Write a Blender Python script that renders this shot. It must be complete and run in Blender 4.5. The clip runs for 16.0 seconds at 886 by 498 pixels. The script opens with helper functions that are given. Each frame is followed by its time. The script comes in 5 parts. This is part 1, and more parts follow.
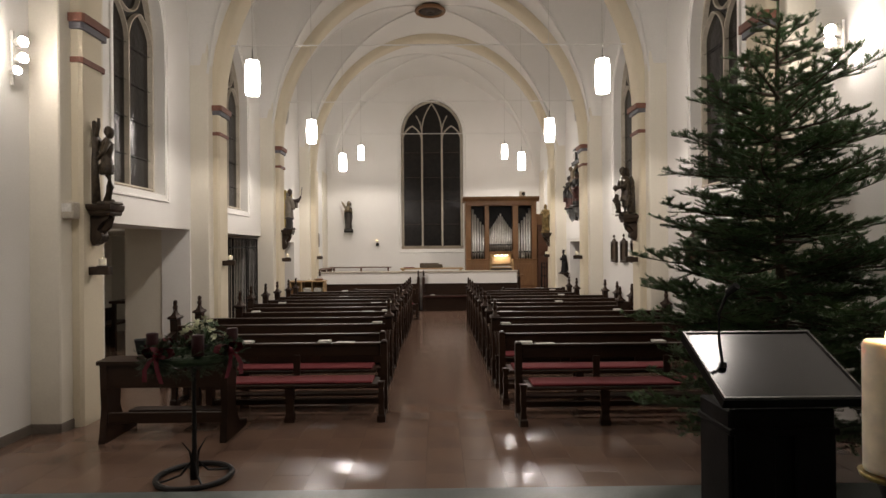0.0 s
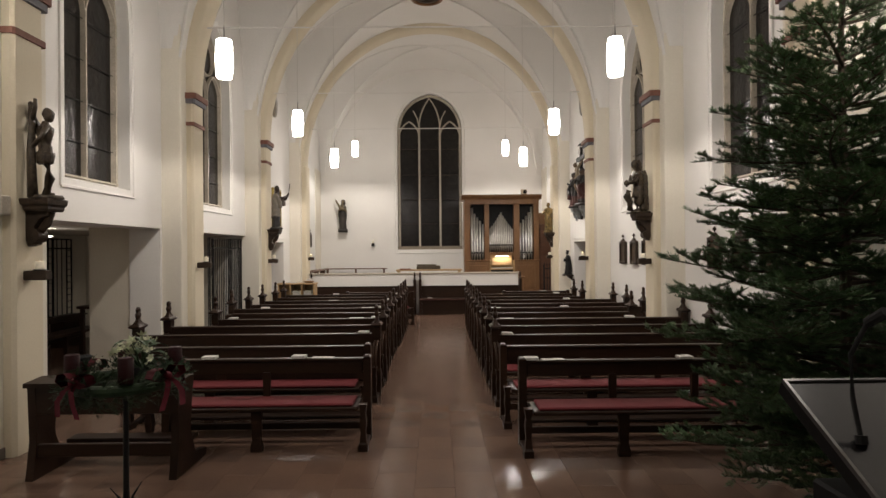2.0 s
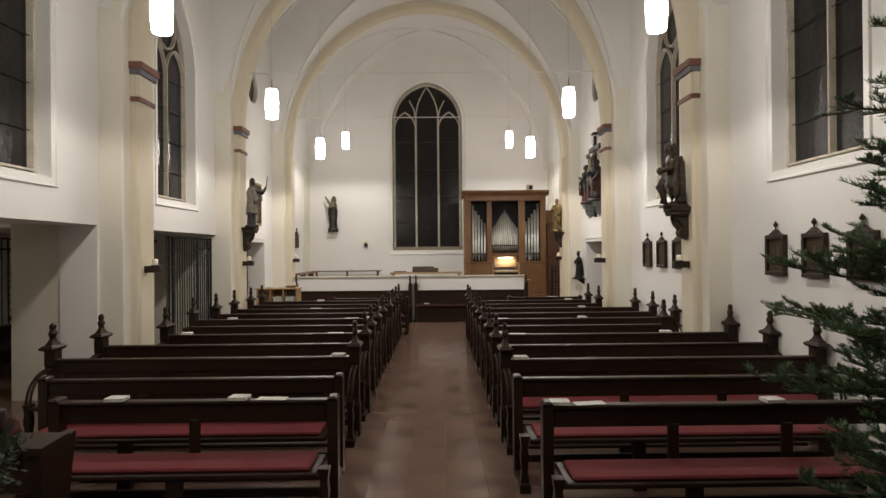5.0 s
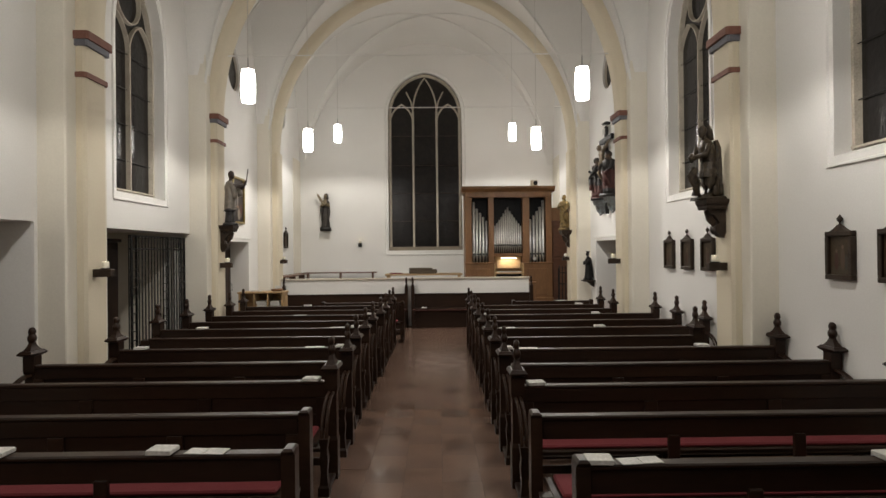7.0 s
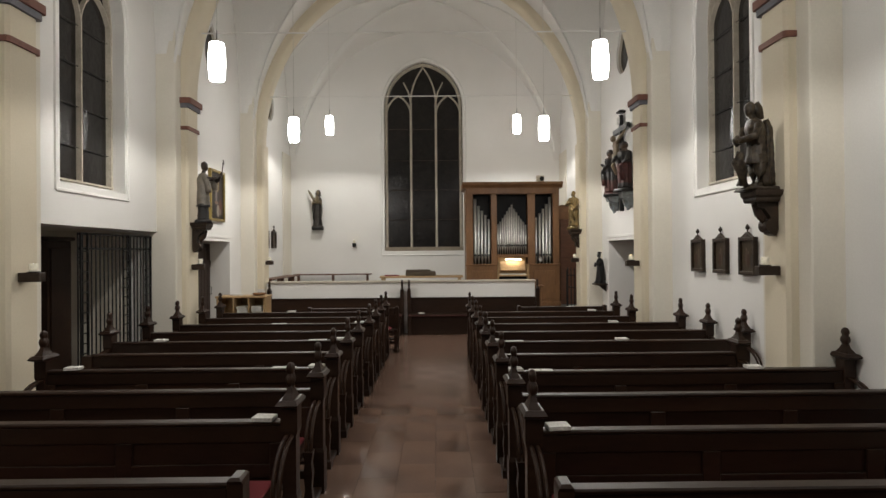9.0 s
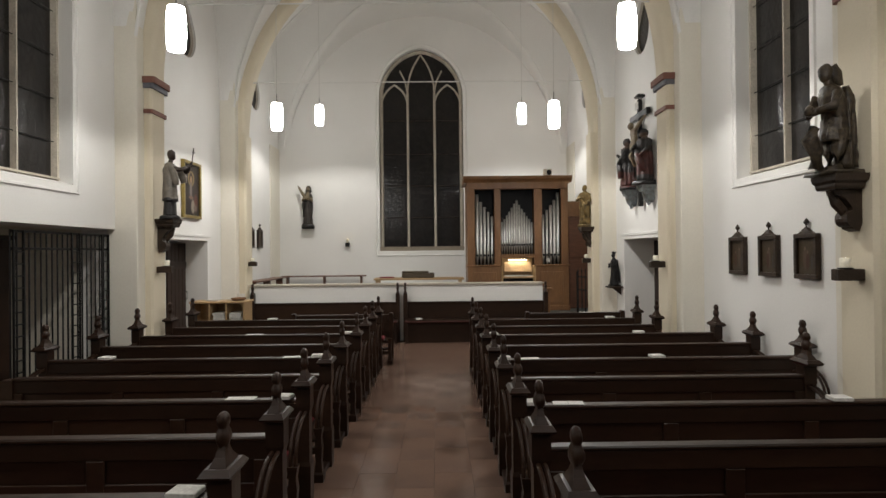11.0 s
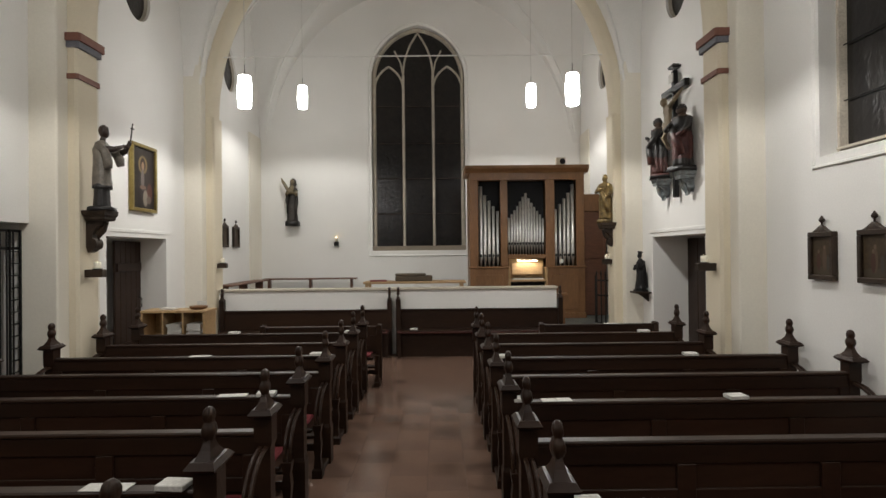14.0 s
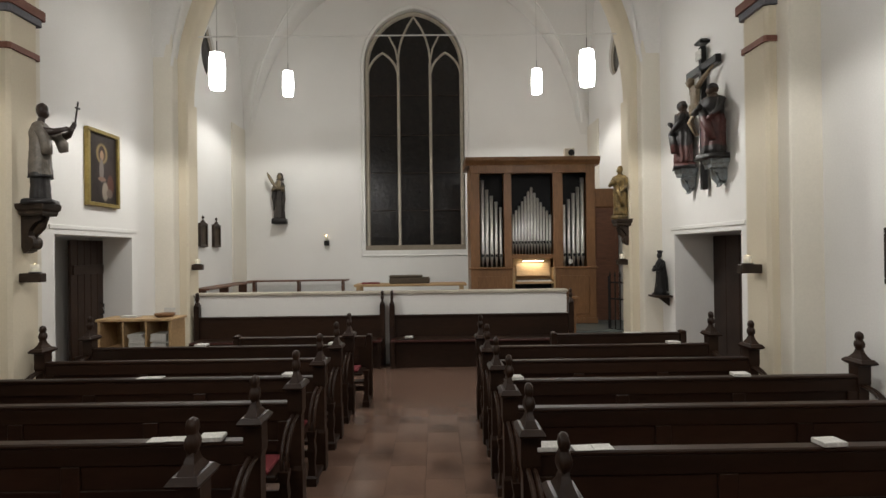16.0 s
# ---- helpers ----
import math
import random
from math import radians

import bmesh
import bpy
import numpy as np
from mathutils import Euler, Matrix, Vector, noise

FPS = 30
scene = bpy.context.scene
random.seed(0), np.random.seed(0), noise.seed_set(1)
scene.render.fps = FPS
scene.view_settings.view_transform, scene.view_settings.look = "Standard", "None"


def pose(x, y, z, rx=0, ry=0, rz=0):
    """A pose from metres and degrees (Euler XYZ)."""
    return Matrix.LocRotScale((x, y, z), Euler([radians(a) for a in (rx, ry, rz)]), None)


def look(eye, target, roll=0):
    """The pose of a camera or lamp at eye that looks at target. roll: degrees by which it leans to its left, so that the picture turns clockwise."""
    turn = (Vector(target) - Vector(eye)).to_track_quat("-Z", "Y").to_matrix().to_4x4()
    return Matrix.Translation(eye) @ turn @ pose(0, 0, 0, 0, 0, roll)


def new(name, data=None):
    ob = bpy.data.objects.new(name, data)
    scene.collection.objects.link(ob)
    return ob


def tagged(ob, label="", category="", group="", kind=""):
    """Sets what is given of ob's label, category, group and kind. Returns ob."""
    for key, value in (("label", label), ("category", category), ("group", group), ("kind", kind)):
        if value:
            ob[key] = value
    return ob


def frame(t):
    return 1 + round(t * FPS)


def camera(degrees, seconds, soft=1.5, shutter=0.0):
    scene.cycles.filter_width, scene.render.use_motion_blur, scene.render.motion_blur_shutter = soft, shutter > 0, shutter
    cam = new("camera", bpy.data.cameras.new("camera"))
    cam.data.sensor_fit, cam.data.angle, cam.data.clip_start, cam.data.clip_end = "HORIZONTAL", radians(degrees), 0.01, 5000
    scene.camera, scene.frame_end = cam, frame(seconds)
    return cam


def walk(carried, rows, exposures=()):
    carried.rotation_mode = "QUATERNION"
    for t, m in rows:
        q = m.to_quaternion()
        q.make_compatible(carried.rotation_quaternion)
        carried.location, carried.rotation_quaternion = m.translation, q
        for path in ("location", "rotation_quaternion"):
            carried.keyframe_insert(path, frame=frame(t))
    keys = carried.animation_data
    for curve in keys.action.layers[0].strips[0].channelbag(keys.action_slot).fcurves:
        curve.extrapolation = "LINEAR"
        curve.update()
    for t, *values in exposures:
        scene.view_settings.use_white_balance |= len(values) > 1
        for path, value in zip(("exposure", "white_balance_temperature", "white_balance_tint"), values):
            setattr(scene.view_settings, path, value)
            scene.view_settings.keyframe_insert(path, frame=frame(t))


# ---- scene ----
cam = camera(73.5, 16.0)
PATH = [
    (0, (0.098, -0.088, 1.736), (0.119, 1.912, 1.742), -0.5),
    (0.5, (0.113, 0.1, 1.737), (0.134, 2.1, 1.744), -0.5),
    (1, (0.134, 0.304, 1.739), (0.155, 2.304, 1.745), -0.5),
    (1.5, (0.158, 0.52, 1.743), (0.179, 2.519, 1.75), -0.5),
    (2, (0.182, 0.754, 1.746), (0.202, 2.754, 1.753), -0.5),
    (2.5, (0.201, 0.994, 1.748), (0.22, 2.994, 1.757), -0.5),
    (3, (0.208, 1.239, 1.749), (0.228, 3.239, 1.758), -0.5),
    (3.5, (0.216, 1.481, 1.745), (0.237, 3.481, 1.754), -0.5),
    (4, (0.221, 1.737, 1.748), (0.242, 3.737, 1.758), -0.5),
    (6.5, (0.261, 3.053, 1.752), (0.283, 5.053, 1.761), -0.5),
    (7, (0.27, 3.318, 1.753), (0.292, 5.317, 1.763), -0.6),
    (7.5, (0.281, 3.593, 1.752), (0.303, 5.593, 1.763), -0.6),
    (8, (0.292, 3.867, 1.753), (0.313, 5.867, 1.764), -0.5),
    (8.5, (0.315, 4.128, 1.753), (0.334, 6.128, 1.765), -0.5),
    (9, (0.332, 4.403, 1.754), (0.35, 6.403, 1.766), -0.5),
    (11.5, (0.342, 5.767, 1.758), (0.363, 7.767, 1.769), -0.6),
    (12, (0.353, 6.036, 1.759), (0.373, 8.036, 1.769), -0.6),
    (12.5, (0.363, 6.303, 1.757), (0.383, 8.303, 1.767), -0.6),
    (13, (0.37, 6.565, 1.759), (0.39, 8.564, 1.769), -0.6),
    (13.5, (0.387, 6.815, 1.755), (0.405, 8.815, 1.766), -0.6),
    (14, (0.401, 7.07, 1.751), (0.417, 9.07, 1.763), -0.6),
    (14.5, (0.419, 7.323, 1.749), (0.433, 9.323, 1.761), -0.6),
    (15, (0.421, 7.565, 1.745), (0.437, 9.565, 1.759), -0.5),
    (15.5, (0.408, 7.808, 1.754), (0.428, 9.808, 1.766), -0.6),
    (16, (0.402, 8.038, 1.756), (0.425, 10.038, 1.766), -0.7),
]
walk(cam, [(t, look(eye, target, roll)) for t, eye, target, roll in PATH], [(0, 0.05, 6850, 14), (3, 0.15, 6750, 12), (7, -0.03, 6500, 9), (12, -0.08, 6250, 8), (16, -0.16, 6250, 8)])

# ---- light ----
world = bpy.data.worlds.new("night")
scene.world = world
world.use_nodes = True
world.node_tree.nodes["Background"].inputs[0].default_value = (0.01, 0.014, 0.03, 1)
world.node_tree.nodes["Background"].inputs[1].default_value = 0.15
LAMP_WATT = 109.0
GLASS_GLOW = 31.0
LAMP_COLOUR = (1.0, 0.945, 0.88)
SPOT_WATT = 7.5
scene.view_settings.exposure = 0.0

# ---- materials ----


def material(name, colour, rough=0.6, metal=0.0, second=None, scale=3.0, grain=40.0, bump=0.0, amount=0.5, spec=0.5, stretch=(1, 1, 1), vary=0.0, coat=0.0, speck=0.16):
    """A surface with stains at a large scale, grain at a small one, and relief."""
    mat = bpy.data.materials.new(name)
    mat.use_nodes = True
    nt = mat.node_tree
    n, link = nt.nodes, nt.links.new
    b = n["Principled BSDF"]
    b.inputs["Metallic"].default_value = metal
    b.inputs["Specular IOR Level"].default_value = spec
    b.inputs["Coat Weight"].default_value = coat
    b.inputs["Coat Roughness"].default_value = 0.15
    tc = n.new("ShaderNodeTexCoord")
    mp = n.new("ShaderNodeMapping")
    mp.inputs["Scale"].default_value = stretch
    link(tc.outputs["Object"], mp.inputs["Vector"])
    big = n.new("ShaderNodeTexNoise")
    big.inputs["Scale"].default_value = scale
    big.inputs["Detail"].default_value = 5
    fine = n.new("ShaderNodeTexNoise")
    fine.inputs["Scale"].default_value = grain
    fine.inputs["Detail"].default_value = 4
    for t in (big, fine):
        link(mp.outputs["Vector"], t.inputs["Vector"])
    second = second or tuple(c * 0.75 for c in colour)
    ramp = n.new("ShaderNodeMapRange")
    ramp.inputs["From Min"].default_value, ramp.inputs["From Max"].default_value = 0.35, 0.7
    ramp.inputs["To Max"].default_value = amount
    link(big.outputs["Fac"], ramp.inputs["Value"])
    mix = n.new("ShaderNodeMix")
    mix.data_type = "RGBA"
    mix.inputs["A"].default_value, mix.inputs["B"].default_value = (*colour, 1), (*second, 1)
    link(ramp.outputs["Result"], mix.inputs["Factor"])
    ramp2 = n.new("ShaderNodeMapRange")
    ramp2.inputs["To Min"].default_value, ramp2.inputs["To Max"].default_value = 1 - speck, 1 + speck
    ramp2.inputs["From Min"].default_value, ramp2.inputs["From Max"].default_value = 0.3, 0.7
    link(fine.outputs["Fac"], ramp2.inputs["Value"])
    hsv = n.new("ShaderNodeHueSaturation")
    link(mix.outputs["Result"], hsv.inputs["Color"])
    value = ramp2.outputs["Result"]
    if vary:
        oi = n.new("ShaderNodeObjectInfo")
        r3 = n.new("ShaderNodeMapRange")
        r3.inputs["To Min"].default_value, r3.inputs["To Max"].default_value = 1 - vary, 1 + vary
        link(oi.outputs["Random"], r3.inputs["Value"])
        mul = n.new("ShaderNodeMath")
        mul.operation = "MULTIPLY"
        link(value, mul.inputs[0])
        link(r3.outputs["Result"], mul.inputs[1])
        value = mul.outputs["Value"]
    link(value, hsv.inputs["Value"])
    link(hsv.outputs["Color"], b.inputs["Base Color"])
    rr = n.new("ShaderNodeMapRange")
    rr.inputs["To Min"].default_value, rr.inputs["To Max"].default_value = max(rough - 0.1, 0.02), min(rough + 0.12, 1)
    link(big.outputs["Fac"], rr.inputs["Value"])
    link(rr.outputs["Result"], b.inputs["Roughness"])
    if bump:
        bp = n.new("ShaderNodeBump")
        bp.inputs["Strength"].default_value = bump
        bp.inputs["Distance"].default_value = 0.01
        link(fine.outputs["Fac"], bp.inputs["Height"])
        link(bp.outputs["Normal"], b.inputs["Normal"])
    return mat


def glowing(name, colour, strength):
    mat = bpy.data.materials.new(name)
    mat.use_nodes = True
    b = mat.node_tree.nodes["Principled BSDF"]
    b.inputs["Base Color"].default_value = (*colour, 1)
    b.inputs["Emission Color"].default_value = (*colour, 1)
    b.inputs["Emission Strength"].default_value = strength
    return mat


PLASTER = material("white_plaster", (0.80, 0.785, 0.755), 0.85, second=(0.70, 0.685, 0.65), scale=0.7, grain=60, bump=0.08, amount=0.5, speck=0.025)
CREAM = material("cream_paint", (0.68, 0.61, 0.47), 0.8, second=(0.61, 0.53, 0.39), scale=0.9, grain=50, bump=0.08, amount=0.6, speck=0.025)
PALECREAM = material("pale_cream_paint", (0.75, 0.71, 0.62), 0.8, second=(0.68, 0.63, 0.525), scale=0.9, grain=50, bump=0.08, amount=0.6, speck=0.025)
VAULT = material("vault_plaster", (0.78, 0.765, 0.735), 0.9, second=(0.68, 0.665, 0.63), scale=0.5, grain=40, bump=0.08, amount=0.5, speck=0.025)
WOOD = material("dark_pew_wood", (0.029, 0.0143, 0.008), 0.4, second=(0.014, 0.0066, 0.004), scale=2.5, grain=30, bump=0.12, amount=0.8, stretch=(0.25, 1, 1), vary=0.2, spec=0.22)
OAK = material("organ_oak", (0.215, 0.105, 0.042), 0.42, second=(0.145, 0.068, 0.026), scale=3, grain=40, bump=0.1, amount=0.8, stretch=(1, 1, 0.2))
LIGHTWOOD = material("pale_wood", (0.42, 0.28, 0.14), 0.5, second=(0.34, 0.21, 0.10), scale=3, grain=35, stretch=(0.2, 1, 1), bump=0.06)
BLACKWOOD = material("black_lacquer", (0.004, 0.0036, 0.004), 0.45, second=(0.006, 0.0055, 0.0055), scale=6, grain=60, bump=0.05, spec=0.08)
RED = material("red_cushion", (0.15, 0.017, 0.021), 0.9, second=(0.13, 0.014, 0.018), scale=4, grain=180, bump=0.25)
# the floor's darker patches partly stand in for blurred pew shadows and reflections
FLOOR = material("floor_slab", (0.172, 0.106, 0.076), 0.19, second=(0.122, 0.074, 0.054), scale=1.6, grain=70, amount=0.9, bump=0.015, vary=0.012, speck=.08)
SKIRT = material("skirting_stone", (0.17, 0.145, 0.12), 0.5, second=(0.12, 0.1, 0.085), scale=4, grain=70, bump=0.05)
SILL = material("brown_sill_stone", (0.27, 0.225, 0.17), 0.7, second=(0.2, 0.165, 0.125), scale=5, grain=60, bump=0.1)
JOINT = material("floor_joint", (0.14, 0.085, 0.062), 0.7, scale=4, grain=60)
STONE = material("grey_green_stone", (0.105, 0.125, 0.12), 0.35, second=(0.07, 0.085, 0.082), scale=4, grain=80, amount=0.8, bump=0.03)
TRACERY = material("tracery_stone", (0.50, 0.45, 0.37), 0.75, second=(0.36, 0.32, 0.26), scale=6, grain=60, bump=0.12, amount=0.8)
IRON = material("wrought_iron", (0.018, 0.017, 0.017), 0.5, metal=0.6, scale=8, grain=80, bump=0.1)
TIN = material("pipe_tin", (0.68, 0.67, 0.64), 0.42, metal=0.9, second=(0.5, 0.49, 0.46), scale=5, grain=60)
BLACK = material("organ_black", (0.008, 0.008, 0.009), 0.9, scale=4, grain=50)
DARKOAK = material("carved_dark_wood", (0.045, 0.029, 0.019), 0.42, second=(0.018, 0.012, 0.008), scale=9, grain=60, bump=0.3, amount=0.9, spec=0.25)
REDSTONE = material("capital_red", (0.20, 0.085, 0.058), 0.7, second=(0.14, 0.06, 0.045), scale=6, grain=70, bump=0.1)
BLUEGREY = material("capital_blue", (0.14, 0.138, 0.155), 0.7, scale=6, grain=70, bump=0.1)
WAX = material("candle_wax", (0.82, 0.77, 0.64), 0.45, second=(0.76, 0.69, 0.52), scale=5, grain=30)
PAPER = material("paper", (0.55, 0.535, 0.50), 0.8, second=(0.70, 0.68, 0.64), scale=9, grain=60)
GLOW = glowing("lamp_glass", (1.0, 0.955, 0.90), GLASS_GLOW)
FLAME = glowing("candle_flame", (1.0, 0.62, 0.22), 40.0)
GLASSDARK = material("leaded_glass", (0.012, 0.011, 0.011), 0.13, second=(0.02, 0.017, 0.015), scale=7, grain=13, bump=0.55, amount=0.8, spec=0.35)

# ---- mesh helpers ----


def part(name, bm, mat, parent=None, label=""):
    me = bpy.data.meshes.new(name)
    bm.normal_update()
    bm.to_mesh(me)
    bm.free()
    me.materials.append(mat)
    ob = new(name, me)
    if parent is not None:
        ob.parent = parent
    if label:
        ob["label"] = label
    return ob


def thing(name, m, label, category, group="", kind=""):
    ob = new(name)
    ob.empty_display_size = 0.1
    ob.matrix_basis = m
    return tagged(ob, label, category, group, kind)


def box(bm, x0, x1, y0, y1, z0, z1, bevel=0.0):
    m = Matrix.LocRotScale(((x0 + x1) / 2, (y0 + y1) / 2, (z0 + z1) / 2), None, (abs(x1 - x0), abs(y1 - y0), abs(z1 - z0)))
    vs = bmesh.ops.create_cube(bm, size=1, matrix=m)["verts"]
    if bevel:
        es = list({e for v in vs for e in v.link_edges})
        bmesh.ops.bevel(bm, geom=es, offset=bevel, segments=1, affect="EDGES")
    return bm


def boxes(*items, bevel=0.0):
    bm = bmesh.new()
    for i in items:
        box(bm, *i, bevel=bevel)
    return bm


def rod(bm, a, b, r, r2=None, seg=8):
    a, b = Vector(a), Vector(b)
    d = b - a
    m = Matrix.Translation((a + b) / 2) @ d.to_track_quat("Z", "Y").to_matrix().to_4x4()
    bmesh.ops.create_cone(bm, cap_ends=True, segments=seg, radius1=r, radius2=r if r2 is None else r2, depth=d.length, matrix=m)
    return bm


def tube(bm, pts, r, seg=6, closed=False):
    """A bent rod through points, with a radius for all or for each."""
    pts = [Vector(p) for p in pts]
    n = len(pts)
    rings = []
    for i, p in enumerate(pts):
        a = pts[(i - 1) % n] if closed or i else p
        b = pts[(i + 1) % n] if closed or i < n - 1 else p
        q = (b - a).to_track_quat("Z", "Y")
        rr = r[i] if isinstance(r, (list, tuple)) else r
        rings.append([bm.verts.new(p + q @ Vector((rr * math.cos(k * math.tau / seg), rr * math.sin(k * math.tau / seg), 0))) for k in range(seg)])
    last = n if closed else n - 1
    for i in range(last):
        u, v = rings[i], rings[(i + 1) % n]
        for k in range(seg):
            bm.faces.new((u[k], u[(k + 1) % seg], v[(k + 1) % seg], v[k]))
    if not closed:
        bm.faces.new(rings[0][::-1])
        bm.faces.new(rings[-1])
    return bm


def lathe(bm, profile, seg=16, centre=(0, 0), smooth=True, squash=1.0, lean=None):
    """A turned shape from pairs of radius and height."""
    rings = []
    for r, z in profile:
        ox, oy = lean(z) if lean else (0, 0)
        rings.append([bm.verts.new((centre[0] + ox + r * math.cos(k * math.tau / seg), centre[1] + oy + squash * r * math.sin(k * math.tau / seg), z)) for k in range(seg)])
    for u, v in zip(rings, rings[1:]):
        for k in range(seg):
            f = bm.faces.new((u[k], u[(k + 1) % seg], v[(k + 1) % seg], v[k]))
            f.smooth = smooth
    bm.faces.new(rings[0][::-1])
    bm.faces.new(rings[-1])
    return bm


def prism(bm, outline, axis, a, b):
    """An outline of pairs, drawn out along an axis from a to b. Pairs are (y, z) for x, (x, z) for y, (x, y) for z."""
    def place(p, t):
        return {"x": (t, *p), "y": (p[0], t, p[1]), "z": (*p, t)}[axis]
    u = [bm.verts.new(place(p, a)) for p in outline]
    v = [bm.verts.new(place(p, b)) for p in outline]
    n = len(u)
    for k in range(n):
        bm.faces.new((u[k], u[(k + 1) % n], v[(k + 1) % n], v[k]))
    bm.faces.new(u[::-1])
    bm.faces.new(v)
    bmesh.ops.recalc_face_normals(bm, faces=bm.faces)
    return bm


def pointed(c, half, base, spring, apex, n=10):
    """The outline of a pointed-arch opening about c, anticlockwise from its lower left."""
    rise = apex - spring
    rad = (half * half + rise * rise) / (2 * half)
    top = math.atan2(rise, rad - half)
    out = [(c - half, base), (c + half, base)]
    out += [(c + half - rad + rad * math.cos(top * k / n), spring + rad * math.sin(top * k / n)) for k in range(n + 1)]
    out += [(c - half + rad - rad * math.cos(top * k / n), spring + rad * math.sin(top * k / n)) for k in range(n - 1, -1, -1)]
    return out


# ---- plan ----
WALL = 3.85          # inner face of the side walls
THICK = 0.45
BACK = 21.3          # inner face of the end wall
FRONT = -6.0
SPRING = 4.12
SPAN = 3.46          # half the clear width between pilasters
ARCHES = (6.1, 9.88, 13.66, 17.44)
RISE = 0.36          # by which the arches are higher than half circles
BAY = 3.78
TOP = 9.0


def wall_with_openings(name, axis, near, far, start, end, openings, mat):
    """A thick wall with holes cut right through, from outlines."""
    bm = bmesh.new()
    prism(bm, [(start, -0.3), (end, -0.3), (end, TOP), (start, TOP)], axis, near, far)
    wall = part(name, bm, mat)
    if openings:
        cb = bmesh.new()
        for o in openings:
            prism(cb, o, axis, min(near, far) - 0.3, max(near, far) + 0.3)
        me = bpy.data.meshes.new("cut")
        cb.to_mesh(me)
        cb.free()
        cutter = new("cut", me)
        mod = wall.modifiers.new("cut", "BOOLEAN")
        mod.object, mod.operation, mod.solver = cutter, "DIFFERENCE", "EXACT"
        dg = bpy.context.evaluated_depsgraph_get()
        done = bpy.data.meshes.new_from_object(wall.evaluated_get(dg))
        wall.modifiers.clear()
        old = wall.data
        wall.data = done
        bpy.data.meshes.remove(old)
        bpy.data.objects.remove(cutter)
        bpy.data.meshes.remove(me)
    return tagged(wall, kind="structure", category="wall")


def drop_shape(c, zc, r):
    """A round opening drawn up to a point."""
    out = [(c + r * math.sin(math.radians(a)), zc - r * math.cos(math.radians(a))) for a in range(-115, 116, 10)]
    return out + [(c + r * 0.55, zc + r * 0.95), (c, zc + r * 1.6), (c - r * 0.55, zc + r * 0.95)]


WIN_AT, WIN_HALF, WIN_BASE, WIN_SPRING, WIN_APEX = (7.915, 11.70), 0.685, 2.57, 4.7, 5.93
WIN = [pointed(c, WIN_HALF, WIN_BASE, WIN_SPRING, WIN_APEX) for c in WIN_AT]
DROP_AT, DROP_Z, DROP_R = (15.54, 19.3), 5.49, 0.38
OVAL = [drop_shape(c, DROP_Z, DROP_R) for c in DROP_AT]
left = wall_with_openings("wall_west", "x", -WALL - THICK, -WALL, FRONT, BACK + THICK,
    WIN + OVAL + [[(6.75, -0.01), (9.44, -0.01), (9.44, 2.11), (6.75, 2.11)], [(10.5, -0.01), (13.29, -0.01), (13.29, 2.1), (10.5, 2.1)], [(14.7, -0.01), (16.38, -0.01), (16.38, 2.01), (14.7, 2.01)]], PLASTER)
left["label"] = "white plastered nave wall with arched windows and niches"
right = wall_with_openings("wall_east", "x", WALL, WALL + THICK, FRONT, BACK + THICK,
    WIN + OVAL + [[(14.7, -0.01), (16.58, -0.01), (16.58, 1.965), (14.7, 1.965)]], PLASTER)
right["label"] = "white plastered nave wall with arched windows"
end = wall_with_openings("wall_north", "y", BACK, BACK + THICK, -WALL, WALL, [pointed(-0.05, 1.12, 1.81, 5.95, 7.22)], PLASTER)
end["label"] = "white plastered end wall round a tall window"
rear = wall_with_openings("wall_south", "y", FRONT - THICK, FRONT, -WALL, WALL, [], PLASTER)
rear["label"] = "plain white plastered wall behind the altar"


def vault_height(x, v, half, far=0.36):
    """The height of the vault at x, and v along the nave from the bay's middle; far: how far short of the bay's end it springs."""
    s = min(abs(x) / 3.62, abs(v) / (half - (far if v > 0 else 0.36)), 1)
    dome = max(0, 1 - (x / 3.62) ** 2) * max(0, 1 - (v / half) ** 2)
    return SPRING + 3.95 * math.sqrt(1 - s * s) + 0.1 * dome


def vault():
    """The ribbed vault of all bays as one sheet."""
    bm = bmesh.new()
    lines = [ARCHES[0] - 3 * BAY, ARCHES[0] - 2 * BAY, ARCHES[0] - BAY, *ARCHES, BACK + 0.02]
    for c0, c1 in zip(lines, lines[1:]):
        mid, half = (c0 + c1) / 2, (c1 - c0) / 2
        nx, ny = 86, 44
        grid = []
        for j in range(ny + 1):
            v = -half + 2 * half * j / ny
            row = []
            for i in range(nx + 1):
                x = -WALL - 0.02 + (2 * WALL + 0.04) * i / nx
                z = vault_height(x, v, half, 0.02 if c1 > BACK else 0.36)
                row.append(bm.verts.new((x, mid + v, z)))
            grid.append(row)
        for j in range(ny):
            for i in range(nx):
                f = bm.faces.new((grid[j][i], grid[j + 1][i], grid[j + 1][i + 1], grid[j][i + 1]))
                f.smooth = True
    bmesh.ops.remove_doubles(bm, verts=bm.verts, dist=0.001)
    ob = part("ceiling", bm, VAULT)
    return tagged(ob, "white plastered cross-ribbed vault over the nave", "ceiling", kind="structure")


vault()


def rib(sx, mid, half, far=0.36):
    pts = []
    for k in range(-20, 21):
        s = k / 20
        x, v = sx * s * 3.6, s * (half - (far if s > 0 else 0.36))
        z = vault_height(x, v, half, far) - 0.008
        if z > SPRING + 0.2:
            pts.append((x, mid + v, z))
    bm = tube(bmesh.new(), pts, 0.024, 6)
    tagged(part("vault_rib", bm, VAULT), "slender white diagonal rib of the vault", "rib", "vault ribs", "structure")


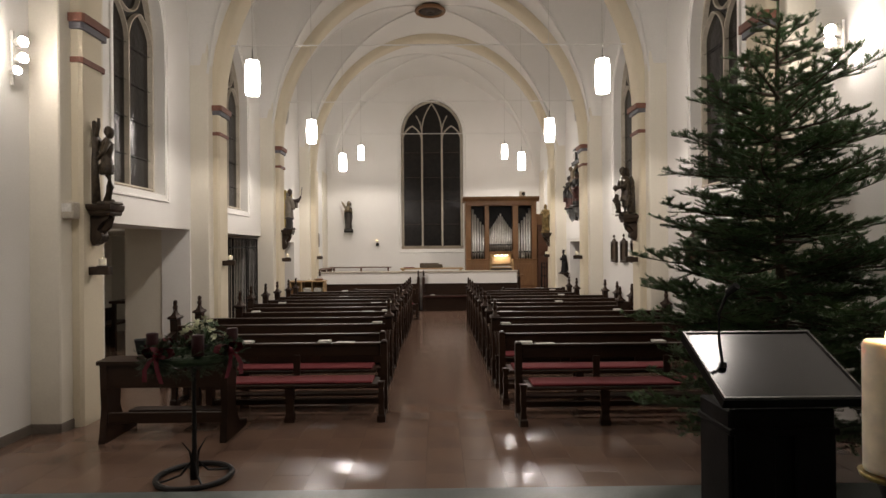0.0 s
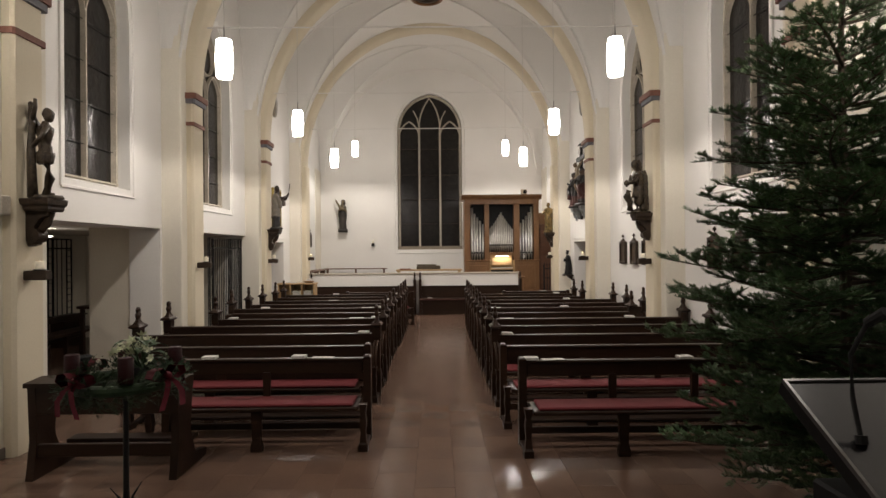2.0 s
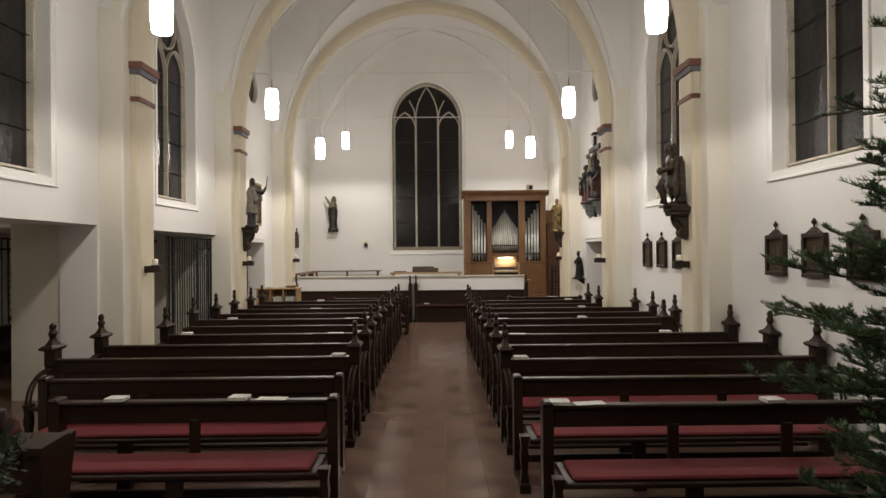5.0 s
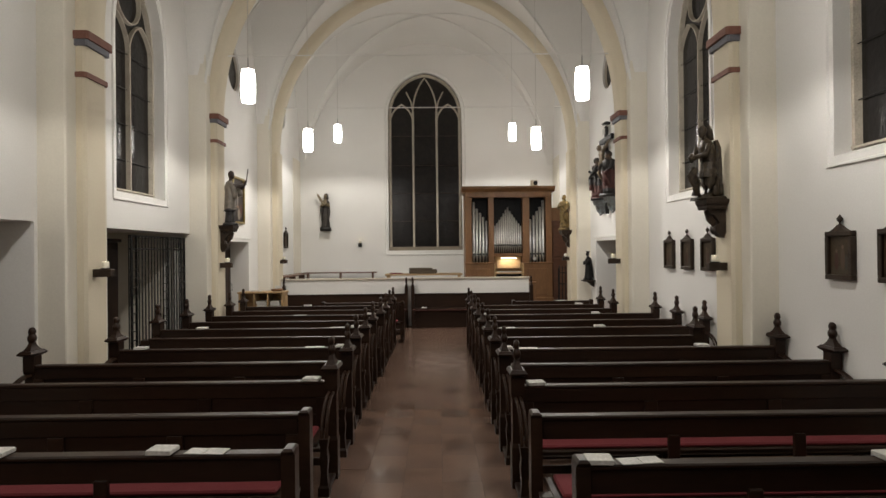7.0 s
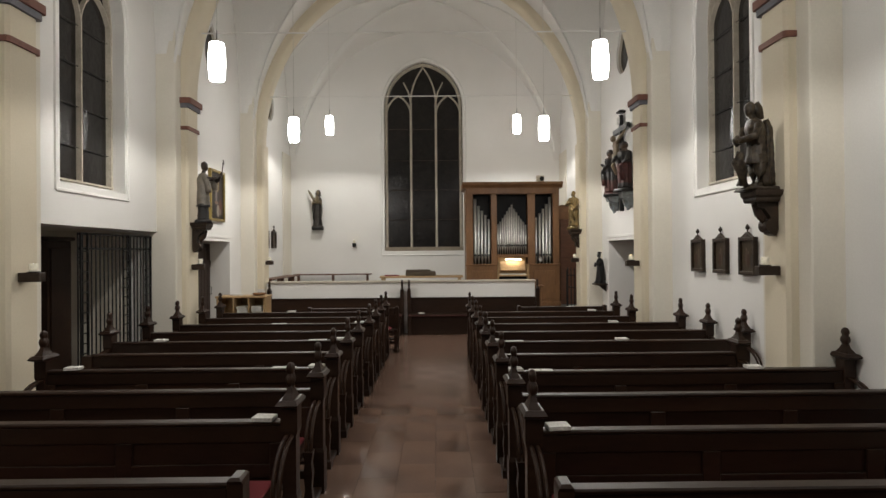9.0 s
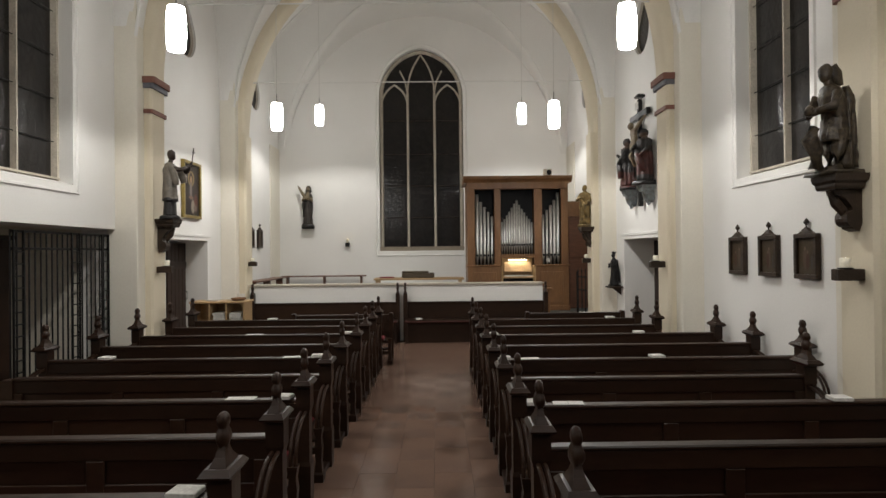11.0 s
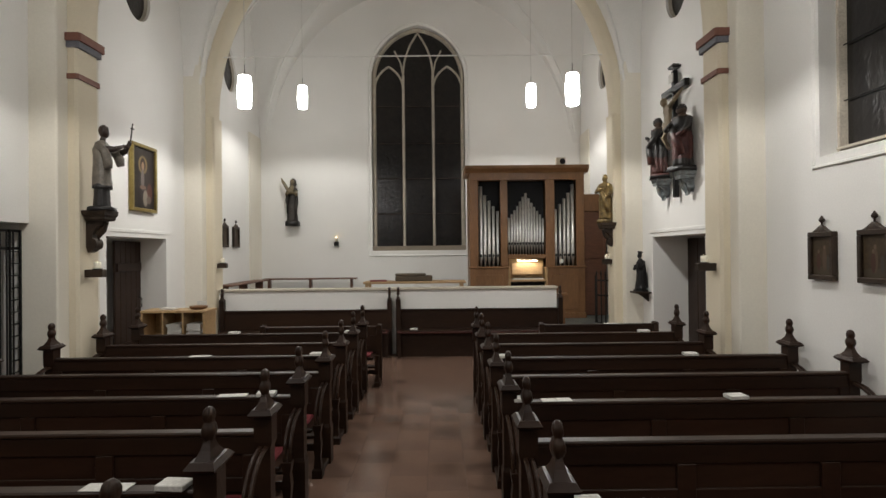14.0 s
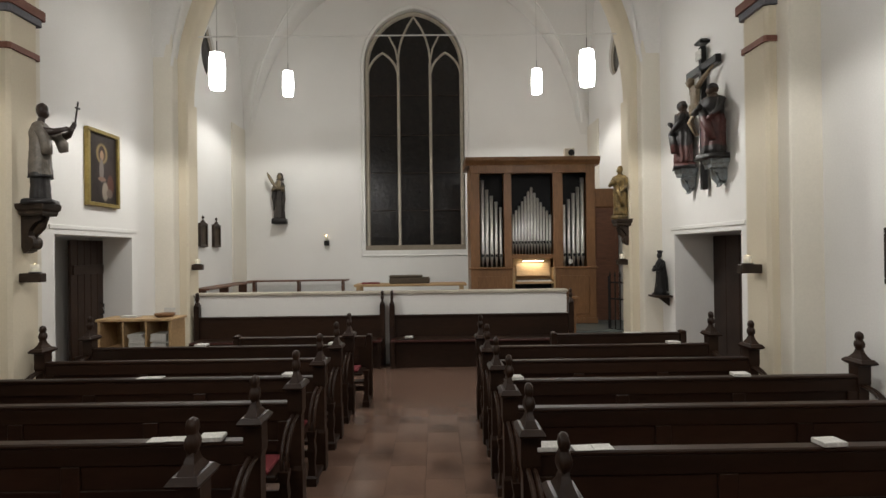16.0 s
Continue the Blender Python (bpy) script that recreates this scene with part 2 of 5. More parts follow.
for a in (ARCHES[0] - BAY, *ARCHES):
    for sx in (1, -1):
        end_y = min(a + BAY, BACK + 0.02)
        rib(sx, (a + end_y) / 2, (end_y - a) / 2, 0.02 if end_y > BACK else 0.36)


def arch(y):
    """A broad cream transverse arch, with a chamfered edge."""
    bm = bmesh.new()
    sec = [(0.0, -0.165), (0.0, 0.165), (0.035, 0.2), (0.4, 0.21), (0.4, -0.21), (0.035, -0.2)]
    rings = []
    n = 48
    for k in range(n + 1):
        a = math.pi * k / n
        ring = []
        for d, w in sec:
            r = SPAN + d
            ring.append(bm.verts.new((-r * math.cos(a), y + w, SPRING - 0.02 + (r + RISE) * math.sin(a))))
        rings.append(ring)
    for u, v in zip(rings, rings[1:]):
        for i in range(len(sec)):
            f = bm.faces.new((u[i], u[(i + 1) % len(sec)], v[(i + 1) % len(sec)], v[i]))
            f.smooth = True
    bmesh.ops.recalc_face_normals(bm, faces=bm.faces)
    ob = part("transverse_arch", bm, CREAM)
    tagged(ob, "cream-painted round transverse arch of the nave vault", "arch", "transverse arches", "structure")


for y in (ARCHES[0] - BAY, *ARCHES):
    arch(y)


def pier(side, y, capital):
    """A stepped wall pier: a broad block, and a narrow pilaster towards the nave."""
    root = thing("pier", pose(0, 0, 0), "cream wall pier with a broad block and flat pilaster", "pier", "wall piers", "structure")
    s = side

    def step(x, h, c):
        return [(s * (WALL + 0.1), y - h), (s * (x + c), y - h), (s * x, y - h + c), (s * x, y + h - c), (s * (x + c), y + h), (s * (WALL + 0.1), y + h)]

    part("block", prism(bmesh.new(), step(3.56, 0.39, 0.012), "z", 0, SPRING + 2.3), PALECREAM, root)
    part("pilaster", prism(bmesh.new(), step(SPAN if capital else 3.42, 0.2, 0.03), "z", 0, SPRING), CREAM, root)
    if capital:
        for nm, off, z0, z1, mat in (("abacus", 0.06, 4.06, 4.145, REDSTONE), ("abacus_neck", 0.035, 3.995, 4.06, BLUEGREY), ("neck_band", 0.022, 3.66, 3.715, REDSTONE)):
            o = [(s * 3.57, y - 0.2 - off * 0.8), (s * (SPAN + 0.02 - off), y - 0.2 - off * 0.8), (s * (SPAN - off), y - 0.18 - off * 0.8), (s * (SPAN - off), y + 0.18 + off * 0.8), (s * (SPAN + 0.02 - off), y + 0.2 + off * 0.8), (s * 3.57, y + 0.2 + off * 0.8)]
            part(nm, prism(bmesh.new(), o, "z", z0, z1), mat, root)
    return root


for k, y in enumerate((ARCHES[0] - BAY, *ARCHES)):
    for s in (-1, 1):
        pier(s, y, k < 4)

# thin strips by the end wall; their cream colour stands in for corner shading
for s in (-1, 1):
    x0, x1 = sorted((s * (WALL - 0.025), s * (WALL + 0.05)))
    tagged(part("corner_shade_strip", boxes((x0, x1, 20.45, BACK + 0.05, 0.4, SPRING + 0.4)), PALECREAM), "thin strip, its pale cream standing in for corner shading", "pier", "corner shafts", "structure")

# tie rods across the arches
for y in ARCHES:
    tagged(part("tie_rod", rod(bmesh.new(), (-3.5, y, 5.2), (3.5, y, 5.2), 0.012), VAULT), "thin white iron tie rod across the nave", "tie rod", "tie rods", "structure")

# floor under everything; slabs are laid on it at the end
tagged(part("floor", boxes((-7.5, 7.5, FRONT, BACK + 0.5, -0.3, -0.004)), JOINT), "brown-red polished stone floor of the nave", "floor", kind="structure")
tagged(part("chancel_step", boxes((-WALL, WALL, FRONT, 3.94, -0.004, 0.13), bevel=0.012), STONE), "grey-green stone step of the chancel", "step", kind="structure")
tagged(part("podium", boxes((-WALL, WALL, 17.62, BACK, -0.006, 0.45), bevel=0.01), STONE), "raised stone floor of the organ podium", "podium", kind="structure")
tagged(part("podium_step", boxes((2.5, WALL, 17.3, 17.62, -0.006, 0.3), bevel=0.01), STONE), "grey stone step up to the organ podium", "step", "podium steps", "structure")
tagged(part("podium_step", boxes((2.5, WALL, 17.0, 17.3, -0.006, 0.15), bevel=0.01), STONE), "grey stone step up to the organ podium", "step", "podium steps", "structure")
par = thing("parapet", pose(0, 0, 0), "low white parapet wall with a stone coping", "parapet", kind="structure")
part("parapet_wall", boxes((-3.42, 2.46, 17.43, 17.62, 0, 1.10)), PLASTER, par)
part("coping", boxes((-3.44, 2.48, 17.40, 17.66, 1.10, 1.145), bevel=0.008), TRACERY, par)

# ---- windows ----


def arch_curve(c, half, spring, apex, n=12):
    return pointed(c, half, spring, spring, apex, n)[2:]


def bar_path(pts, w, d, plane, at, mat, name, parent):
    """A flat stone bar of width w and depth d along a path of pairs, in a wall plane."""
    bm = bmesh.new()
    n = len(pts)
    rings = []
    for i, p in enumerate(pts):
        a, b = pts[max(i - 1, 0)], pts[min(i + 1, n - 1)]
        t = Vector((b[0] - a[0], b[1] - a[1])).normalized()
        nx, nz = -t.y * w / 2, t.x * w / 2
        ring = []
        for u, e in ((1, -d / 2), (0.45, d / 2), (-0.45, d / 2), (-1, -d / 2)):
            q = (p[0] + nx * u, p[1] + nz * u)
            ring.append(bm.verts.new((at + e * plane[1], *q) if plane[0] == "x" else (q[0], at + e * plane[1], q[1])))
        rings.append(ring)
    for u, v in zip(rings, rings[1:]):
        for k in range(4):
            bm.faces.new((u[k], u[(k + 1) % 4], v[(k + 1) % 4], v[k]))
    bm.faces.new(rings[0])
    bm.faces.new(rings[-1][::-1])
    bmesh.ops.recalc_face_normals(bm, faces=bm.faces)
    return part(name, bm, mat, parent)


def pane_mesh(outline, plane, at, name, parent):
    bm = bmesh.new()
    prism(bm, outline, plane, at - 0.008, at + 0.008)
    return part(name, bm, GLASSDARK, parent)


def side_window(side, c):
    """Two lights under a round eye, in a shallow reveal."""
    w = thing("window", pose(0, 0, 0), "tall pointed church window, dark leaded glass and stone tracery", "window", "nave windows", "structure")
    at = side * (WALL + 0.2)
    pl = ("x", -side)
    half, base, spring, apex = WIN_HALF, WIN_BASE, WIN_SPRING, WIN_APEX
    frame_o = pointed(c, half - 0.02, base, spring, apex - 0.03)
    bar_path([*frame_o[1:], frame_o[0]], 0.08, 0.08, pl, at, TRACERY, "window_frame", w)
    bar_path([(c - half, base + 0.08), (c + half, base + 0.08)], 0.05, 0.1, pl, at, TRACERY, "lower_bar", w)
    part("window_sill", prism(bmesh.new(), [(side * (WALL + 0.24), base), (side * (WALL + 0.24), base + 0.075), (side * WALL, base + 0.005), (side * WALL, base)] if side > 0 else [(-WALL - 0.24, base), (-WALL - 0.24, base + 0.075), (-WALL, base + 0.005), (-WALL, base)], "y", c - half, c + half), PLASTER, w)
    bar_path([(c, base), (c, spring - 0.02)], 0.05, 0.08, pl, at, TRACERY, "mullion", w)
    for s in (-1, 1):
        bar_path(arch_curve(c + s * half / 2, half / 2, spring - 0.12, spring + 0.38), 0.04, 0.07, pl, at, TRACERY, "light_arch", w)
    eye = [(c + 0.32 * math.cos(a * math.tau / 24), spring + 0.64 + 0.32 * math.sin(a * math.tau / 24)) for a in range(25)]
    bar_path(eye, 0.04, 0.07, pl, at, TRACERY, "round_eye", w)
    pane_mesh(pointed(c, half, base, spring, apex), "x", at + side * 0.03, "pane", w)
    for k in range(4):
        z = base + 0.5 + k * 0.5
        part("saddle_bar", rod(bmesh.new(), (at - side * 0.005, c - half, z), (at - side * 0.005, c + half, z), 0.006, seg=6), IRON, w)
    # raised white band round the opening
    o = pointed(c, half + 0.08, base - 0.08, spring, apex + 0.09)
    bar_path([*o, o[0]], 0.06, 0.03, ("x", -side), side * (WALL - 0.005), PLASTER, "raised_band", w)
    return w


for c in WIN_AT:
    for s in (-1, 1):
        side_window(s, c)


def oval_window(side, c):
    w = thing("small_window", pose(0, 0, 0), "small dark window, round below and pointed above", "window", "small windows", "structure")
    o = drop_shape(c, DROP_Z, DROP_R)
    at = side * (WALL + 0.07)
    bar_path([*o, o[0]], 0.06, 0.06, ("x", -side), at, TRACERY, "window_frame", w)
    pane_mesh(o, "x", at + side * 0.02, "pane", w)


for c in DROP_AT:
    for s in (-1, 1):
        oval_window(s, c)


def end_window():
    w = thing("end_window", pose(0, 0, 0), "tall three-light pointed window with dark leaded panes", "window", "", "structure")
    c, half, base, spring, apex = -0.05, 1.12, 1.81, 5.95, 7.22
    at = BACK + 0.16
    pl = ("y", -1)
    f = pointed(c, half - 0.05, base, spring, apex - 0.06)
    bar_path([*f[1:], f[0]], 0.12, 0.1, pl, at, TRACERY, "window_frame", w)
    part("window_sill", prism(bmesh.new(), [(c - half, base), (c + half, base), (c + half, base + 0.11), (c - half, base + 0.11)], "y", BACK + 0.01, BACK + 0.2), SILL, w)
    xs = [c - half + 0.06, c - 0.36, c + 0.36, c + half - 0.06]
    for x in xs[1:3]:
        bar_path([(x, base), (x, spring + 0.1)], 0.085, 0.1, pl, at, TRACERY, "mullion", w)
    for a, b in zip(xs, xs[1:]):
        m, h = (a + b) / 2, (b - a) / 2
        top = spring + (0.72 if abs(m - c) < 0.1 else 0.32)
        low = spring - (0.0 if abs(m - c) < 0.1 else 0.25)
        if abs(m - c) > 0.1:
            bar_path(arch_curve(m, h, low, top), 0.065, 0.08, pl, at, TRACERY, "light_arch", w)
    bar_path(arch_curve(c, 0.36, spring + 0.1, apex - 0.14), 0.06, 0.08, pl, at, TRACERY, "centre_arch", w)
    for sg in (-1, 1):
        bar_path([(c + sg * 0.36, spring + 0.1), (c + sg * 0.42, spring + 0.42), (c + sg * 0.56, spring + 0.7)], 0.05, 0.08, pl, at, TRACERY, "tracery_branch", w)
    zs = [base + 0.11, 2.7, 3.55, 4.4, 5.3]
    for k, z in enumerate(zs[1:]):
        for a, b in zip(xs, xs[1:]):
            part("saddle_bar", rod(bmesh.new(), (a + 0.04, at - 0.01, z), (b - 0.04, at - 0.01, z), 0.009, seg=6), DARKOAK, w)
    for a, b in zip(xs, xs[1:]):
        for k in range(4):
            z0, z1 = zs[k], zs[k + 1]
            pane_mesh([(a, z0), (b, z0), (b, z1), (a, z1)], "y", at + 0.02 + 0.004 * (k % 2), "pane", w)
    pane_mesh([p if p[1] > 5.3 else (p[0], 5.3) for p in pointed(c, half, 5.3, spring, apex)], "y", at + 0.022, "pane", w)
    o = pointed(c, half + 0.08, base - 0.12, spring, apex + 0.09)
    bar_path([*o, o[0]], 0.05, 0.03, pl, BACK - 0.005, PLASTER, "raised_band", w)


end_window()

# ---- side rooms behind the west openings ----


def slab(name, dims, mat, label):
    return tagged(part(name, boxes(dims), mat), label, "wall", "", "structure")


slab("annex_wall_back", (-7.35, -7.2, 6.4, 13.6, -0.006, 2.4), PALECREAM, "cream back wall of the low side aisle")
slab("annex_wall_south", (-7.2, -WALL - THICK, 6.4, 6.75, -0.006, 2.13), PLASTER, "white end wall of the low side aisle")
slab("annex_wall_middle", (-4.9, -WALL - THICK, 9.47, 10.47, -0.006, 2.13), PALECREAM, "cream wall pillar between nave and side aisle")
slab("annex_wall_north", (-7.2, -WALL - THICK, 13.29, 13.6, -0.006, 2.13), PALECREAM, "cream end wall of the low side aisle")
slab("annex_ceiling", (-7.35, -WALL - THICK, 6.4, 13.6, 2.13, 2.3), PALECREAM, "flat cream soffit of the low side aisle")
for s, y0, y1, top in ((-1, 14.7, 16.38, 2.01), (1, 14.7, 16.58, 1.965)):
    nm = "west" if s < 0 else "east"
    x0, x1 = sorted((s * (WALL + THICK), s * (WALL + 1.5)))
    slab("porch_wall_" + nm, (x0, x1, y1, y1 + 0.15, -0.006, 2.2), PLASTER, "grey-white flank of the door recess")
    slab("porch_flank_" + nm, (x0, x1, y0 - 0.15, y0, -0.006, 2.2), PLASTER, "grey-white flank of the door recess")
    slab("porch_ceiling_" + nm, (x0, x1, y0, y1, top + 0.004, top + 0.15), PLASTER, "flat soffit of the door recess")
    xb0, xb1 = sorted((s * (WALL + THICK + .15), s * (WALL + THICK + .27)))
    slab("porch_back_" + nm, (xb0, xb1, y0 - 0.15, y1 + 0.15, -0.006, 2.2), PLASTER, "plain back wall of the door recess")
    xt0, xt1 = sorted((s * (WALL - 0.012), s * (WALL + 0.02)))
    dtr = thing("door_trim", pose(0, 0, 0), "flat white raised band over a door opening", "trim", "door trims", "structure")
    part("lintel_band", boxes((xt0, xt1, y0 - 0.1, y1 + 0.12, top + 0.06, top + 0.11), bevel=.004), PLASTER, dtr)


def plank_door(x, y0, y1, top, swing, name, label):
    d = thing(name, pose(x, y0, 0, 0, 0, swing), label, "door", "", "structure")
    w = y1 - y0
    n = 5
    for k in range(n):
        part("board", boxes((-.02, .02, w * k / n + .004, w * (k + 1) / n - .004, .01, top), bevel=.004), WOOD, d)
    part("brace", boxes((.02, .045, .03, w - .03, .35, .47), bevel=.004), WOOD, d)
    part("brace", boxes((.02, .045, .03, w - .03, top - .45, top - .33), bevel=.004), WOOD, d)
    h = part("door_handle", tube(bmesh.new(), [(.03, w - .1, .95), (.08, w - .1, .97), (.08, w - .1, 1.1), (.03, w - .1, 1.12)], .009), IRON, d)
    return d


plank_door(-4.26, 15.62, 16.36, 1.97, 0, "door_1", "dark brown plank door in the west recess")
plank_door(4.42, 14.72, 16.56, 1.94, 0, "door_2", "dark brown plank door in the east recess")


def ladder_grille(name, x, y0, y1, top, label, bars, ladders):
    """An iron screen of upright bars, with narrow ladder-like panels."""
    g = thing(name, pose(x, y0, 0), label, "grille")
    w = y1 - y0
    for k in range(bars):
        y = w * k / (bars - 1)
        part("upright_bar", rod(bmesh.new(), (0, y, 0.02), (0, y, top - .05), .009, seg=6), IRON, g)
    for z in (0.06, top - 0.24, top - .06):
        part("cross_bar", boxes((-.008, .008, 0, w, z - .014, z + .014)), IRON, g)
    for y in ladders:
        for e in (0, .15):
            part("ladder_post", boxes((.012, .03, y + e - .009, y + e + .009, 0.02, top - .05)), IRON, g)
        for k in range(14):
            z = 0.2 + k * (top - 0.35) / 14
            part("ladder_rung", boxes((.014, .028, y, y + .15, z - .006, z + .006)), IRON, g)
    return g


ladder_grille("iron_grille", -3.95, 11.5, 13.27, 2.08, "tall black wrought-iron screen of bars before the side aisle", 20, (0.02, 0.98, 1.6))
ladder_grille("narrow_grille", -7.12, 11.93, 12.66, 2.1, "black wrought-iron gate on the side aisle's back wall", 6, (0.0, 0.56))
lcb = thing("low_cupboard", pose(-6.98, 12.28, 0), "low dark wooden cupboard before the iron gate", "cupboard")
part("body", boxes((-.1, .16, -.34, .34, 0, .55), bevel=.008), WOOD, lcb)
part("top_board", boxes((-.12, .19, -.37, .37, .55, .58), bevel=.006), WOOD, lcb)

tcb = thing("dark_cabinet", pose(-4.7, 12.1, 0), "tall narrow dark wooden cabinet behind the iron screen", "cabinet")
part("body", boxes((-.2, .16, -.24, .24, 0, 1.95), bevel=.01), WOOD, tcb)
part("door_panel", boxes((.16, .178, -.2, .2, .1, 1.85), bevel=.006), WOOD, tcb)
part("cornice", boxes((-.22, .2, -.27, .27, 1.95, 2.0), bevel=.01), WOOD, tcb)
ct = thing("chapel_table", pose(-5.6, 11.7, 0), "dark wooden table standing behind the chapel screen", "table")
part("tabletop", boxes((-.3, .3, -.9, .9, .82, .87), bevel=.006), WOOD, ct)
for x in (-.25, .25):
    for y in (-.8, 0, .8):
        part("leg", boxes((x - .03, x + .03, y - .03, y + .03, 0, .82)), WOOD, ct)
for y, r, hh in ((11.1, .05, .2), (11.5, .08, .1), (12.1, .04, .26), (12.4, .06, .12)):
    vs = thing("dark_vase", pose(-5.5, y, .871), "small dark vase on the chapel table", "vase", "vases in the chapel")
    part("vessel", lathe(bmesh.new(), [(r * .6, 0), (r, hh * .4), (r * .5, hh * .8), (r * .7, hh), (r * .6, hh)], 14), STONE, vs)

# grey skirting in front of the first piers and round their blocks
for s in (-1, 1):
    for x0, x1, y0, y1 in ((WALL - 0.02, WALL + 0.01, 4.13, ARCHES[0] - 0.39), (3.55, WALL + 0.01, ARCHES[0] - 0.406, ARCHES[0] - 0.386), (3.544, 3.562, ARCHES[0] - 0.406, ARCHES[0] - 0.2)):
        a, b = sorted((s * x0, s * x1))
        tagged(part("baseboard", boxes((a, b, y0, y1, -.004, .09), bevel=.003), SKIRT), "low grey stone skirting along the wall", "baseboard", kind="structure")

# boss in the vault
boss = thing("vault_boss", pose(-0.02, 15.54, 8.06), "round brown wooden boss at the vault's crown", "boss", "", "structure")
part("ring", tube(bmesh.new(), [(.36 * math.cos(k * math.tau / 32), .36 * math.sin(k * math.tau / 32), 0) for k in range(32)], .05, 8, True), OAK, boss)
part("disc", lathe(bmesh.new(), [(.33, .0), (.2, -.03), (.06, -.04), (.05, .1), (.33, .1)], 32), DARKOAK, boss)

# ---- pews ----
LEFT_ROWS = [14.54 - 0.82 * k for k in range(9)] + [7.04, 6.32]
RIGHT_ROWS = [14.30 - 0.82 * k for k in range(11)]


def square_taper(bm, x, y, sizes):
    """Stacked square sections: half-width in x, half-depth in y, height."""
    rings = []
    for hx, hy, z in sizes:
        rings.append([bm.verts.new((x + a * hx, y + b * hy, z)) for a, b in ((-1, -1), (1, -1), (1, 1), (-1, 1))])
    for u, v in zip(rings, rings[1:]):
        for k in range(4):
            bm.faces.new((u[k], u[(k + 1) % 4], v[(k + 1) % 4], v[k]))
    bm.faces.new(rings[0][::-1])
    bm.faces.new(rings[-1])
    return bm


def finial_mesh():
    """A carved bud: a pyramid foot and two stacked lobes with ridges."""
    bm = bmesh.new()
    square_taper(bm, 0, 0, [(.04, .058, 0), (.034, .048, .014), (.025, .033, .034), (.019, .023, .058), (.016, .018, .078)])
    lathe(bm, [(.016, .06), (.024, .074), (.032, .094), (.033, .112), (.028, .132), (.021, .144), (.021, .15), (.026, .162), (.027, .18), (.022, .198), (.013, .208), (.004, .212)], 16)
    for v in bm.verts:
        if v.co.z > .07:
            k = 1 + .14 * math.cos(4 * math.atan2(v.co.y, v.co.x) + 22 * v.co.z)
            v.co.x, v.co.y = v.co.x * k, v.co.y * k
    for v in bm.verts:
        v.co.x *= .88
        v.co.y *= 1.4
    return bm


SHARED = {}


def shared(key, build, mat):
    """One mesh for all alike parts."""
    if key not in SHARED:
        bm = build()
        me = bpy.data.meshes.new(key)
        bm.normal_update()
        bm.to_mesh(me)
        bm.free()
        me.materials.append(mat)
        SHARED[key] = me
    return SHARED[key]


def placed(name, me, parent, loc):
    ob = new(name, me)
    ob.parent = parent
    ob.location = loc
    return ob


def end_post(high):
    bm = bmesh.new()
    square_taper(bm, 0, 0.01, [(.048, .055, 0), (.048, .055, .3), (.04, .046, .33), (.04, .046, high - .2), (.05, .055, high - .16), (.05, .055, high - .02)])
    return bm


def abacus():
    return square_taper(bmesh.new(), 0, 0.0, [(.05, .07, 0), (.062, .112, .014), (.066, .12, .026), (.05, .09, .05)])


def arm():
    bm = bmesh.new()
    for e in (-.017, .017):
        tube(bm, [(e, -.03 - .31 * math.sin(a), .40 + .27 * math.cos(a) ** 0.9) for a in [k * math.pi / 16 for k in range(8)]] + [(e, -.345, .40)], .013, 6)
    return bm


def front_leg():
    bm = square_taper(bmesh.new(), 0, -.33, [(.04, .05, 0), (.04, .05, .06), (.03, .034, .075), (.022, .026, .16), (.03, .036, .26), (.022, .03, .33), (.034, .04, .41)])
    return bm


def sled():
    return boxes((-.03, .03, -.28, -.03, .012, .05), bevel=.006)


def panelled(h, high):
    """The board of a backrest, with a frame of rails standing proud."""
    return boxes((-h + .04, h - .04, -.01, .014, .34, high - .04))


